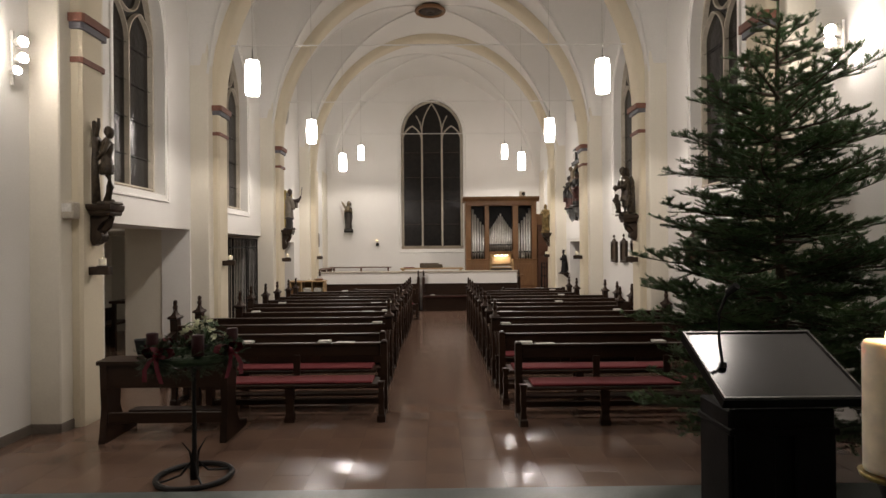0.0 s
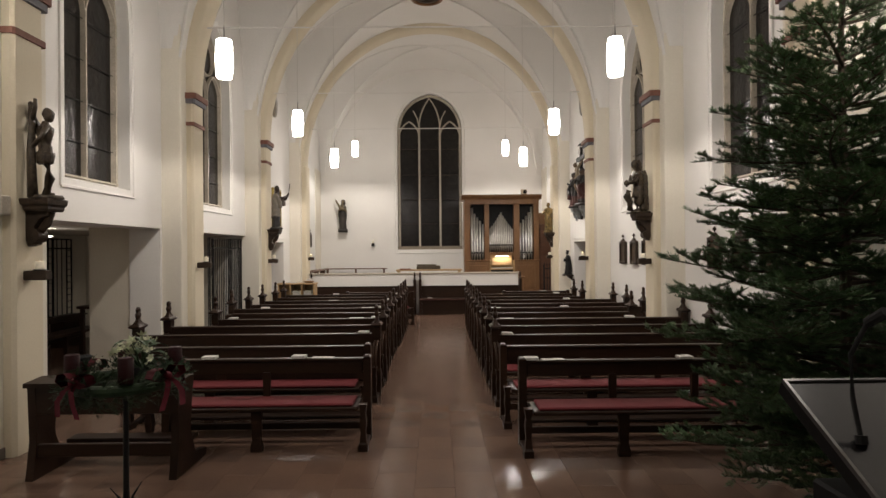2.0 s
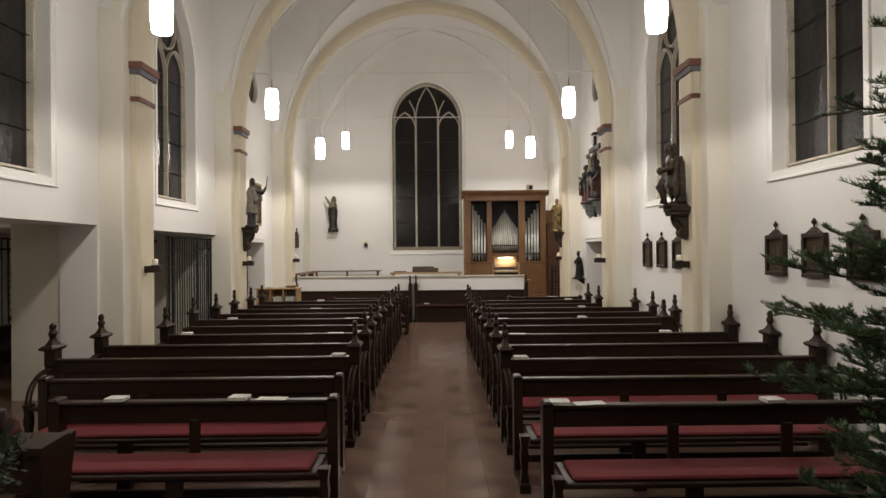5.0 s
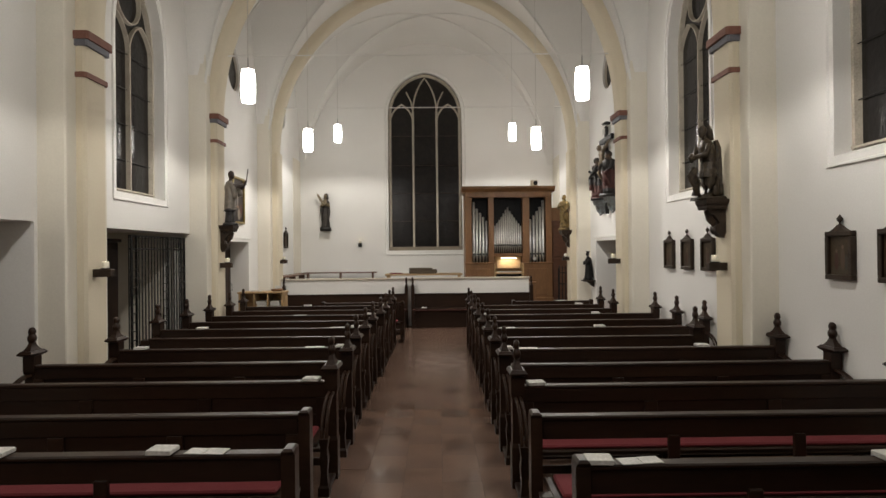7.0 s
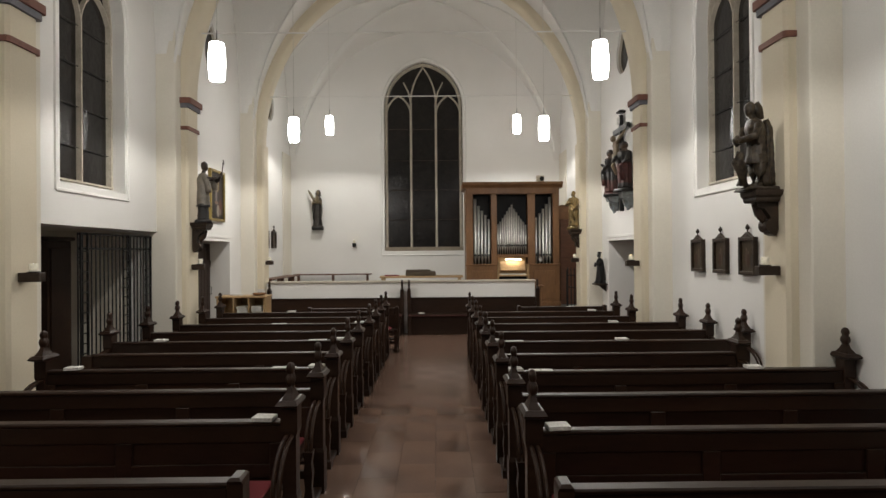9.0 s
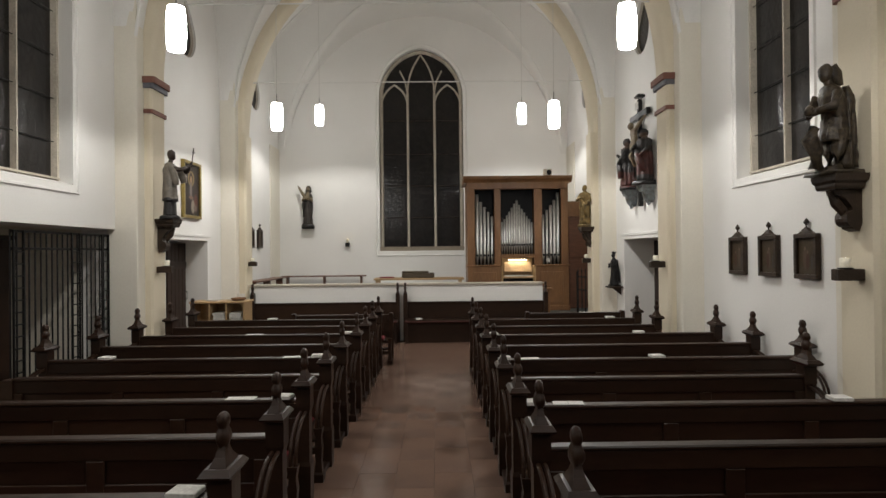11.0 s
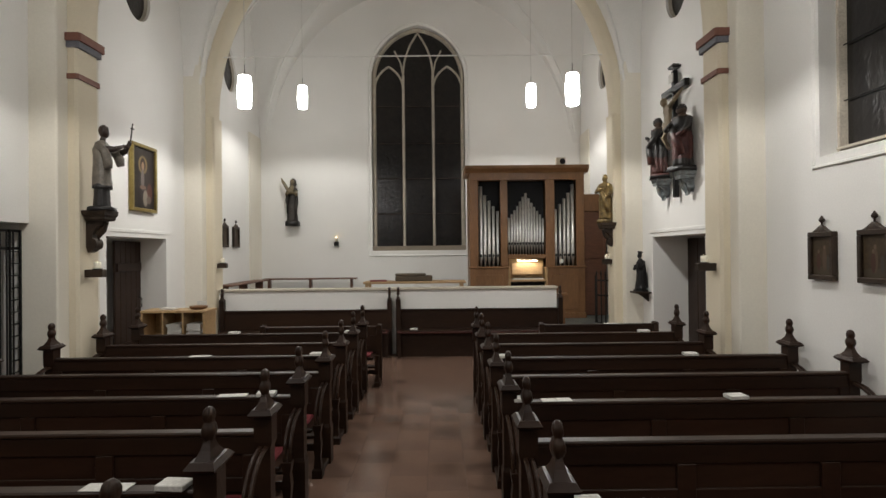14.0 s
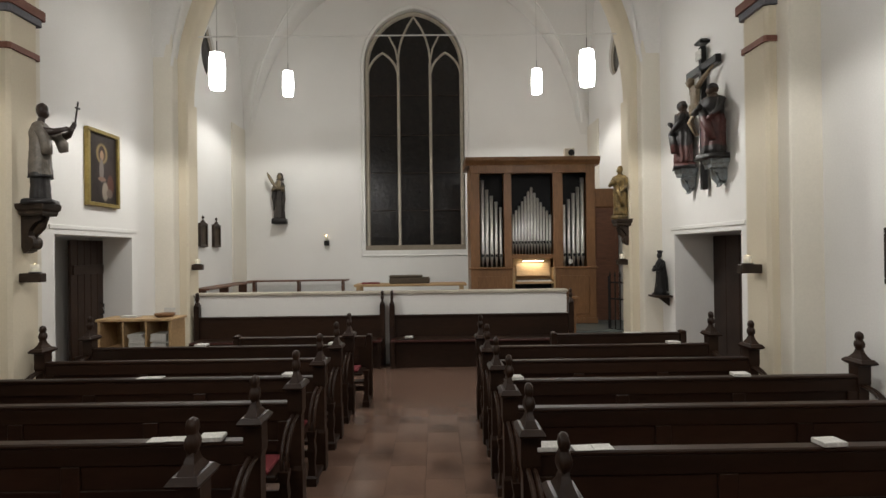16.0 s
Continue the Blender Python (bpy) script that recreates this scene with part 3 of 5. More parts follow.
def pew(x0, x1, y, finials=True, high=0.80, open_back=False, post_high=0.85, plain_side=0):
    """A bench whose back stands at y and whose seat looks to the chancel."""
    w = x1 - x0
    lab = "dark-stained wooden pew with red seat cushion and carved bench ends" if finials else "dark wooden front pew with red seat cushion and plain ends"
    root = thing("pew", pose((x0 + x1) / 2, y, 0), lab, "pew", "pews along the aisle")
    h = w / 2
    if finials:
        high = high - .05
    key = f"{w:.2f}{high:.2f}{open_back}"
    if open_back:
        placed("backrest", shared("back" + key, lambda: boxes((-h + .04, h - .04, -.012, .014, high - .16, high - .035), bevel=.006), WOOD), root, (0, 0, 0))
    else:
        placed("backrest", shared("back" + key, lambda: panelled(h, high), WOOD), root, (0, 0, 0))
        placed("upper_rail", shared("ur" + key, lambda: boxes((-h + .04, h - .04, -.026, -.01, high - .14, high - .04), bevel=.004), WOOD), root, (0, 0, 0))
        placed("lower_rail", shared("lr" + key, lambda: boxes((-h + .04, h - .04, -.026, -.01, .42, .5), bevel=.004), WOOD), root, (0, 0, 0))
    n = max(2, round(w / 0.85))
    for k in range(n + 1):
        if open_back and k in (0, n):
            continue
        xs = -h + .07 + (w - .14) * k / n
        placed("stile", shared(f"stile{high}{open_back}", (lambda: boxes((-.05, .05, -.03, -.012, .4, high - .14), bevel=.004)) if not open_back else (lambda: boxes((-.035, .035, -.03, .0, .34, high - .14), bevel=.004)), WOOD), root, (xs, 0, 0))
    placed("top_rail", shared("top" + key, lambda: boxes((-h + .03, h - .03, -.034, .05, high - .04, high - .014), bevel=.008), WOOD), root, (0, 0, 0))
    placed("book_ledge", shared("ledge" + key, lambda: boxes((-h + .05, h - .05, .016, .13, high - .11, high - .09), bevel=.004), WOOD), root, (0, 0, 0))
    placed("seat", shared("seat" + key, lambda: boxes((-h + .04, h - .04, -.38, -.02, .355, .39), bevel=.008), WOOD), root, (0, 0, 0))
    placed("seat_cushion", shared("cush" + key, lambda: boxes((-h + .09, h - .09, -.355, -.05, .39, .418), bevel=.01), RED), root, (0, 0, 0))
    placed("kneeler", shared("kneel" + key, lambda: boxes((-h + .06, h - .06, .13, .27, .15, .18), bevel=.008), WOOD), root, (0, 0, 0))
    placed("stretcher", shared("str" + key, lambda: boxes((-h + .04, h - .04, -.03, .0, .1, .16), bevel=.006), WOOD), root, (0, 0, 0))
    for k in range(1, n):
        if w > 1.6 and k % 2 == 1:
            xs = -h + .07 + (w - .14) * k / n
            placed("middle_leg", shared("midleg", lambda: square_taper(bmesh.new(), 0, -.33, [(.05, .03, 0), (.05, .03, .05), (.036, .022, .1), (.045, .026, .3), (.045, .026, .356)]), WOOD), root, (xs, 0, 0))
    for sx in (-1, 1):
        if finials and sx == plain_side:
            e = placed("bench_end", shared("lowpost", lambda: end_post(.76), WOOD), root, (sx * h, 0, 0))
        elif finials:
            e = placed("bench_end", shared(f"post{post_high}", lambda: end_post(post_high), WOOD), root, (sx * h, 0, 0))
            placed("abacus", shared("abacus", abacus, WOOD), e, (0, 0.01, post_high - .02))
            placed("finial", shared("finial", finial_mesh, WOOD), e, (0, 0.01, post_high + .03))
            placed("armrest", shared("arm", arm, WOOD), e, (0, 0, 0))
        else:
            e = placed("bench_end", shared(f"plainpost{high}", lambda: square_taper(bmesh.new(), 0, 0.005, [(.035, .045, 0), (.035, .045, high - .02), (.03, .06, high), (.02, .045, high + .012)]), WOOD), root, (sx * h, 0, 0))
        placed("front_leg", shared("fleg", front_leg, WOOD), e, (0, 0, 0))
        placed("sled_foot", shared("sled", sled, WOOD), e, (0, 0, 0))
    return root


# outer ends of the rows from the podium to the chancel; one row beside the grille ends without a finial
LEFT_ENDS = (-3.38, -3.35, -3.39, -3.41, -3.45, -3.2, -3.12, -3.45, -3.45, -2.9, -2.35)
RIGHT_ENDS = (3.31, 3.3, 3.72, 3.73, 3.76, 3.28, 3.77, 3.79, 3.77, 3.3, 3.3)
for rows, s, ends in ((LEFT_ROWS, -1, LEFT_ENDS), (RIGHT_ROWS, 1, RIGHT_ENDS)):
    for k, y in enumerate(rows):
        x_in = (-0.59 if k in (4, 5, 6) else -0.48 if k == 10 else -0.56) if s < 0 else (0.94 if k == 10 else 0.86)
        blunt = s < 0 and k == 5
        pew(min(x_in, ends[k]), max(x_in, ends[k]), y, k < 9, 0.82 if k < 9 else 0.77, k == 10 or (s > 0 and k == 9), 0.86 if s < 0 else 0.85, s if blunt else 0)
pew(-2.0, -0.42, 15.2, False, 0.77)
pew(1.8, 3.35, 15.15, False, 0.77)


REDWOOD = material("red_brown_wood", (0.06, 0.016, 0.011), 0.4, second=(0.035, 0.01, 0.008), scale=4, grain=40, stretch=(.2, 1, 1), bump=.08)


def wall_bench(x0, x1):
    """A high-backed bench along the parapet."""
    root = thing("parapet_bench", pose((x0 + x1) / 2, 17.33, 0), "dark wooden bench with high panelled back along the parapet", "bench", "benches along the parapet")
    h = (x1 - x0) / 2
    part("backrest", boxes((-h, h, -.0, .04, .3, .75)), WOOD, root)
    part("top_rail", boxes((-h, h, -.02, .06, .75, .78), bevel=.006), WOOD, root)
    part("seat", boxes((-h, h, -.34, -.0, .40, .43), bevel=.006), REDWOOD, root)
    part("seat_pad", boxes((-h + .06, h - .06, -.33, -.03, .43, .444), bevel=.005), WOOD, root)
    part("front_panel", boxes((-h + .04, h - .04, -.24, -.22, 0, .40)), WOOD, root)
    for sx in (-1, 1):
        e = part("bench_end", square_taper(bmesh.new(), sx * h, 0.0, [(.04, .05, 0), (.04, .05, .94), (.03, .04, .96)]), WOOD, root)
        placed("finial", shared("finial", finial_mesh, WOOD), e, (sx * h, 0, .955))
        part("front_leg", square_taper(bmesh.new(), sx * (h - .03), -.3, [(.03, .03, 0), (.022, .022, .2), (.03, .03, .4)]), WOOD, root)


wall_bench(-3.33, -0.45)
wall_bench(-0.30, 2.5)

# ---- hymn books and sheets on the pews ----
random.seed(4)


def book(x, y, z, turn, sheet=False):
    b = thing("song_sheet" if sheet else "hymn_book", pose(x, y, z, 0, 0, turn), "loose white song sheet lying on a pew rail" if sheet else "closed hymn book with pale cover on a pew rail", "paper" if sheet else "book", "papers on the pews")
    if sheet:
        part("sheet", boxes((-.1, -.002, -.032, .055, 0, .003)), PAPER, b)
        part("sheet", boxes((.002, .1, -.03, .058, 0, .0035)), PAPER, b)
    else:
        part("cover", boxes((-.062, .062, -.045, .055, 0, .025), bevel=.003), PAPER, b)
        part("page_block", boxes((-.059, .065, -.043, .053, .004, .021)), PAPER, b)


# row, place along the rail, loose sheet or book
ON_RIGHT = ((10, 1.02, 0), (10, 1.22, 1), (10, 2.41, 0), (8, 1.0, 0), (6, 0.97, 0), (6, 1.19, 1), (6, 2.98, 0), (4, 0.95, 0), (4, 1.18, 1), (4, 2.38, 0), (2, 1.0, 0), (2, 2.77, 0), (0, 2.9, 0))
ON_LEFT = ((10, -1.12, 0), (10, -0.9, 1), (10, -1.95, 0), (8, -0.72, 0), (6, -0.74, 0), (6, -1.03, 1), (6, -2.86, 0), (4, -0.82, 0), (4, -1.06, 1), (4, -2.86, 0), (2, -1.94, 1), (2, -0.8, 0), (0, -0.72, 0), (0, -2.17, 0))
for rows, places in ((LEFT_ROWS, ON_LEFT), (RIGHT_ROWS, ON_RIGHT)):
    for k, x, sheet in places:
        book(x, rows[k], 0.758, random.uniform(-7, 7), bool(sheet))
# papers on the bench by the parapet and the foremost pew
book(-0.03, 17.15, 0.446, 4)
book(2.75, 15.15, 0.758, 2, True)

# ---- organ and podium ----


def organ():
    o = thing("pipe_organ", pose(2.14, 18.63, 0.45), "oak-cased pipe organ with three pipe fields and lit keyboard", "organ")
    D = 0.95
    fields = ((-.95, -.52, 1.02), (-.38, .36, 1.25), (.54, .96, 1.02))
    part("side_panel", boxes((-1.12, -1.08, .05, D, 0, 2.86)), OAK, o)
    part("side_panel", boxes((1.08, 1.12, .05, D, 0, 2.86)), OAK, o)
    part("back_panel", boxes((-1.08, 1.08, D - .03, D, 0, 2.86)), OAK, o)
    part("roof_panel", boxes((-1.12, 1.12, .0, D, 2.86, 2.9)), OAK, o)
    for a, b in ((-1.12, -.95), (-.52, -.38), (.36, .54), (.96, 1.12)):
        part("stile", boxes((a, b, 0, .05, 1.0, 2.72), bevel=.005), OAK, o)
    part("frieze", boxes((-1.12, 1.12, -.005, .05, 2.70, 2.86), bevel=.004), OAK, o)
    part("middle_rail", boxes((-.38, .36, 0, .05, 1.17, 1.25), bevel=.004), OAK, o)
    part("cornice", prism(bmesh.new(), [(-.02, 2.84), (-.035, 2.87), (-.09, 2.92), (-.1, 2.98), (D, 2.98), (D, 2.84)], "x", -1.2, 1.2), OAK, o)
    part("base_moulding", boxes((-1.15, -.36, -.035, .05, .98, 1.02), bevel=.008), OAK, o)
    part("base_moulding", boxes((.36, 1.15, -.035, .05, .98, 1.02), bevel=.008), OAK, o)
    for a, b in ((-1.12, -.36), (.36, 1.12)):
        part("lower_panel", boxes((a, b, .0, .04, 0, .98)), OAK, o)
        m = (a + b) / 2
        part("raised_panel", boxes((a + .12, b - .12, -.014, .002, .16, .86), bevel=.01), OAK, o)
        part("plinth", boxes((a - .02, b + .02, -.03, .0, 0, .1), bevel=.006), OAK, o)
    for a, b, z in fields:
        part("dark_backing", boxes((a, b, .22, .23, z, 2.70)), BLACK, o)
        part("pipe_shelf", boxes((a, b, .03, .22, z - .03, z)), OAK, o)

    def pipe(x, z0, top, r):
        bm = bmesh.new()
        lathe(bm, [(r * .28, z0), (r * .95, z0 + .17), (r, z0 + .175), (r, z0 + .2), (r, top), (r * .9, top)], 14, (x, .1))
        p = part("organ_pipe", bm, TIN, o)
        part("pipe_mouth", boxes((x - r * .6, x + r * .6, .1 - r - .003, .1 - r + .004, z0 + .185, z0 + .235)), BLACK, p)

    L = [2.59, 2.42, 2.31, 2.20, 2.10]
    for k, t in enumerate(L):
        pipe(-.90 + k * .083, 1.02, t, .037 - .0025 * k)
        pipe(.91 - k * .083, 1.02, t + .03, .037 - .0025 * k)
    M = [1.97, 2.04, 2.12, 2.20, 2.29, 2.38, 2.45, 2.35, 2.26, 2.18, 2.1, 2.03, 1.96]
    for k, t in enumerate(M):
        pipe(-.345 + k * .0558, 1.25, t, .0245 if abs(k - 6) < 3 else .0225)
    # console
    part("console_back", boxes((-.34, .34, .2, .22, .7, 1.17)), LIGHTWOOD, o)
    part("console_cheek", boxes((-.38, -.34, -.06, .22, .1, 1.0), bevel=.006), LIGHTWOOD, o)
    part("console_cheek", boxes((.34, .38, -.06, .22, .1, 1.0), bevel=.006), LIGHTWOOD, o)
    part("music_desk", prism(bmesh.new(), [(.06, .86), (.08, .86), (.14, 1.08), (.12, 1.08)], "x", -.3, .3), LIGHTWOOD, o)
    part("key_bed", boxes((-.34, .34, -.08, .2, .72, .76), bevel=.004), LIGHTWOOD, o)
    kb = part("manual", boxes((-.3, .3, -.06, .06, .76, .785)), PAPER, o, "ivory-white manual keys")
    for k in range(20):
        part("black_key", boxes((-.285 + k * .03, -.272 + k * .03, -.03, .06, .785, .797)), BLACK, kb)
    part("knee_board", boxes((-.34, .34, .12, .14, .1, .72)), BLACK, o)
    lamp = part("desk_lamp", boxes((-.2, .2, .02, .06, 1.13, 1.155), bevel=.005), IRON, o)
    part("lamp_tube", boxes((-.19, .19, .025, .055, 1.12, 1.13)), glowing("desk_tube", (1.0, 0.86, 0.6), 25.0), lamp)
    part("clock_face", rod(bmesh.new(), (.66, -.02, 1.11), (.66, .0, 1.11), .045, seg=20), PAPER, o, "small round white dial")
    return o


organ()
desk_light = bpy.data.lights.new("organ_desk_light", "AREA")
desk_light.energy, desk_light.color, desk_light.shape, desk_light.size, desk_light.size_y = 1.1, (1.0, 0.84, 0.58), "RECTANGLE", 0.36, 0.03
dl = new("organ_desk_light", desk_light)
dl.matrix_world = pose(2.14, 18.67, 1.565, 20, 0, 0)

spk = thing("small_loudspeaker", pose(2.83, 18.75, 3.43), "small pale loudspeaker box standing on the organ's cornice", "loudspeaker")
part("cabinet", boxes((-.09, .09, -.06, .06, 0, .17), bevel=.01), TRACERY, spk)
part("cone", rod(bmesh.new(), (.03, -.075, .09), (.03, -.055, .09), .05, .06, 16), BLACK, spk)

tab = thing("podium_table", pose(-.05, 18.75, .45), "pale wooden table with a flat top behind the parapet", "table")
part("tabletop", boxes((-1.0, .98, -.3, .3, .71, .75), bevel=.006), LIGHTWOOD, tab)
for x in (-.93, .9):
    for y in (-.25, .25):
        part("leg", boxes((x - .03, x + .03, y - .03, y + .03, 0, .71)), LIGHTWOOD, tab)
case = thing("instrument_case", pose(-.08, 18.7, 1.2), "long brown-grey case lying on the podium table", "case")
part("body", boxes((-.36, .36, -.12, .12, 0, .11), bevel=.02), material("case_cloth", (0.085, 0.066, 0.045), 0.8, scale=6, grain=90, bump=.1), case)
part("lid", boxes((-.37, .24, -.125, .125, .11, .15), bevel=.02), material("case_cloth_lid", (0.10, 0.08, 0.055), 0.8, scale=6, grain=90, bump=.1), case)
rb = thing("red_folder", pose(-.78, 18.7, 1.2, 0, 0, 8), "flat red music folder on the podium table", "folder")
part("cover", boxes((-.16, .16, -.12, .12, 0, .025), bevel=.004), RED, rb)


BENCHWOOD = material("brown_bench_wood", (0.13, 0.055, 0.028), 0.45, second=(0.09, 0.035, 0.02), scale=4, grain=40, stretch=(.2, 1, 1), bump=.08)


def wall_rail_bench(m, w, label):
    b = thing("podium_bench", m, label, "bench", "podium benches")
    part("seat", boxes((-w / 2, w / 2, -.2, .12, .71, .74), bevel=.006), BENCHWOOD, b)
    for x in (-w / 2 + .12, 0, w / 2 - .12):
        part("leg", boxes((x - .025, x + .025, -.1, .06, 0, .71)), BENCHWOOD, b)


wall_rail_bench(pose(-2.58, 20.95, .45), 2.15, "long brown wooden bench against the end wall")
wall_rail_bench(pose(-3.6, 19.2, .45, 0, 0, 90), 2.4, "reddish brown wooden bench along the side wall")


def spear_gate():
    g = thing("iron_gate", pose(3.28, 17.85, .0, 0, 0, -56), "low black wrought-iron gate with spear points, standing open", "gate")
    n = 7
    for k in range(n):
        x = .6 * k / (n - 1)
        part("upright_bar", rod(bmesh.new(), (x, 0, .34), (x, 0, 1.3), .011, seg=6), IRON, g)
        part("spear_point", lathe(bmesh.new(), [(.006, 1.3), (.018, 1.33), (.004, 1.4)], 6, (x, 0)), IRON, g)
    for z in (.45, .95, 1.22):
        part("cross_bar", boxes((-.01, .61, -.008, .008, z - .012, z + .012)), IRON, g)
    for x in (-.02, .62):
        part("gate_post", boxes((x - .015, x + .015, -.015, .015, .3, 1.32)), IRON, g)


spear_gate()

cup = thing("tall_cupboard", pose(3.5, 19.3, .45), "narrow dark brown wooden cupboard beside the organ", "cupboard")
part("body", boxes((-.2, .3, -.25, .25, 0, 2.1), bevel=.01), BENCHWOOD, cup)
part("door_panel", boxes((-.15, .25, -.265, -.245, .1, 1.1), bevel=.008), BENCHWOOD, cup)
part("door_panel", boxes((-.15, .25, -.265, -.245, 1.15, 2.0), bevel=.008), BENCHWOOD, cup)
part("top_board", boxes((-.23, .33, -.28, .28, 2.1, 2.45), bevel=.01), OAK, cup)

nw = thing("newel_post", pose(2.56, 17.5, 0), "square brown oak post at the end of the parapet", "post")
part("shaft", boxes((-.05, .05, -.06, .06, 0, .98), bevel=.006), OAK, nw)
part("cap", boxes((-.08, .1, -.1, .1, .98, 1.02), bevel=.008), OAK, nw)

# ---- song sheet rack ----
rk = thing("book_rack", pose(-3.28, 15.5, 0) @ Matrix.Diagonal((1.06, 1, 1.085, 1)), "pale wooden rack table with stacks of white booklets", "rack")
part("tabletop", boxes((-.44, .44, -.22, .22, .88, .91), bevel=.005), LIGHTWOOD, rk)
part("side_board", boxes((-.42, -.39, -.2, .2, 0, .88)), LIGHTWOOD, rk)
part("side_board", boxes((.39, .42, -.2, .2, 0, .88)), LIGHTWOOD, rk)
part("divider", boxes((-.14, -.12, -.2, .2, .4, .88)), LIGHTWOOD, rk)
part("divider", boxes((.12, .14, -.2, .2, .4, .88)), LIGHTWOOD, rk)
part("shelf", boxes((-.39, .39, -.2, .2, .55, .575)), LIGHTWOOD, rk)
part("back_board", boxes((-.39, .39, .18, .2, .1, .88)), LIGHTWOOD, rk)
random.seed(11)
for x in (0.0, .262):
    for k in range(9):
        b = thing("booklet", pose(-3.26 + x + random.uniform(-.012, .012), 15.46 + random.uniform(-.015, .015), .626 + k * .019, 0, 0, random.uniform(-5, 5)), "thin white booklet stacked in the rack", "booklet", "booklets in the rack")
        part("cover", boxes((-.095, .095, -.15, .15, 0, .017)), PAPER, b)
tr = thing("offering_dish", pose(-3.0, 15.5, .989), "small flat wooden dish on the rack table", "dish")
part("bowl", lathe(bmesh.new(), [(.09, 0), (.12, .02), (.125, .045), (.115, .045), (.09, .012)], 20), OAK, tr)
cd = thing("paper_card", pose(-3.02, 15.66, .989, -12, 0, 0), "small white card standing on the rack table", "card")
part("sheet", boxes((-.07, .07, 0, .004, 0, .1)), PAPER, cd)
ps = thing("paper_stack", pose(-3.42, 15.5, .989), "small stack of white leaflets on the rack table", "paper")
part("sheet", boxes((-.1, .1, -.07, .07, 0, .02)), PAPER, ps)

# ---- statues ----


def layered(name, stops, rough=0.5, grain=40.0):
    """Old paint in zones that follow the carved figure from foot to head; heights in metres of the figure."""
    mat = material(name, stops[0][1], rough, scale=9, grain=grain, bump=.25, amount=.7)
    nt = mat.node_tree
    n, link = nt.nodes, nt.links.new
    tc = next(x for x in n if x.bl_idname == "ShaderNodeTexCoord")
    sep = n.new("ShaderNodeSeparateXYZ")
    link(tc.outputs["Object"], sep.inputs["Vector"])
    add = n.new("ShaderNodeMath")
    add.operation = "MULTIPLY_ADD"
    big = next(x for x in n if x.bl_idname == "ShaderNodeTexNoise")
    link(big.outputs["Fac"], add.inputs[0])
    add.inputs[1].default_value = 0.12
    link(sep.outputs["Z"], add.inputs[2])
    ramp = n.new("ShaderNodeValToRGB")
    ramp.color_ramp.interpolation = "CONSTANT"
    ramp.color_ramp.elements.remove(ramp.color_ramp.elements[1])
    ramp.color_ramp.elements[0].position, ramp.color_ramp.elements[0].color = 0, (*stops[0][1], 1)
    for p, c in stops[1:]:
        ramp.color_ramp.elements.new(p).color = (*c, 1)
    link(add.outputs["Value"], ramp.inputs["Fac"])
    mix = next(x for x in n if x.bl_idname == "ShaderNodeMix")
    link(ramp.outputs["Color"], mix.inputs["A"])
    dark = n.new("ShaderNodeHueSaturation")
    dark.inputs["Value"].default_value = 0.5
    link(ramp.outputs["Color"], dark.inputs["Color"])
    link(dark.outputs["Color"], mix.inputs["B"])
    return mat


def robe(bm, profile, seed=0, folds=9, deep=0.09, squash=0.72, seg=40, centre=(0, 0), lean=None):
    """A draped body: radius and height pairs, with folds that fade towards the shoulders."""
    rings = []
    top = profile[-1][1]
    fine = []
    for (r0, z0), (r1, z1) in zip(profile, profile[1:]):
        for k in range(4):
            fine.append((r0 + (r1 - r0) * k / 4, z0 + (z1 - z0) * k / 4))
    fine.append(profile[-1])
    for r, z in fine:
        ring = []
        ox, oy = lean(z) if lean else (0, 0)
        f = deep * (1 - 0.75 * z / top)
        for k in range(seg):
            a = k * math.tau / seg
            q = 1 + f * math.sin(folds * a + seed + 2.2 * z) + 0.5 * f * math.sin((folds // 2 + 2) * a + 1.7 * seed - 5 * z)
            ring.append(bm.verts.new((centre[0] + ox + r * q * math.cos(a), centre[1] + oy + squash * r * q * math.sin(a), z)))
        rings.append(ring)
    for u, v in zip(rings, rings[1:]):
        for k in range(seg):
            bm.faces.new((u[k], u[(k + 1) % seg], v[(k + 1) % seg], v[k])).smooth = True
    bm.faces.new(rings[0][::-1])
    bm.faces.new(rings[-1])


def head(bm, c, r, veil=False, hair=True):
    vs = bmesh.ops.create_uvsphere(bm, u_segments=16, v_segments=12, radius=1, matrix=Matrix.LocRotScale(c, None, (r * .82, r * .92, r * 1.12)))["verts"]
    if hair or veil:
        k = 1.13 if veil else 1.08
        d = bmesh.ops.create_uvsphere(bm, u_segments=16, v_segments=12, radius=1, matrix=Matrix.LocRotScale((c[0], c[1] + r * .22, c[2] + r * .12), None, (r * .9 * k, r * .9 * k, r * 1.1 * k)))["verts"]
        vs += d
    for v in vs:
        for f in v.link_faces:
            f.smooth = True
    if veil:
        tube(bm, [(c[0], c[1] + r * .5, c[2] + r * .6), (c[0], c[1] + r * .9, c[2] - r), (c[0], c[1] + r * .7, c[2] - 3 * r)], [r * .7, r * 1.1, r * 1.2], 10)


def limb(bm, pts, radii):
    tube(bm, pts, radii, 9)
    bmesh.ops.create_uvsphere(bm, u_segments=8, v_segments=6, radius=radii[-1] * 1.15, matrix=Matrix.Translation(pts[-1]))


def dress(bm, first, slot):
    """The faces built since `first` take the figure's other paint."""
    bm.faces.ensure_lookup_table()
    for f in bm.faces[first:]:
        f.material_index = slot


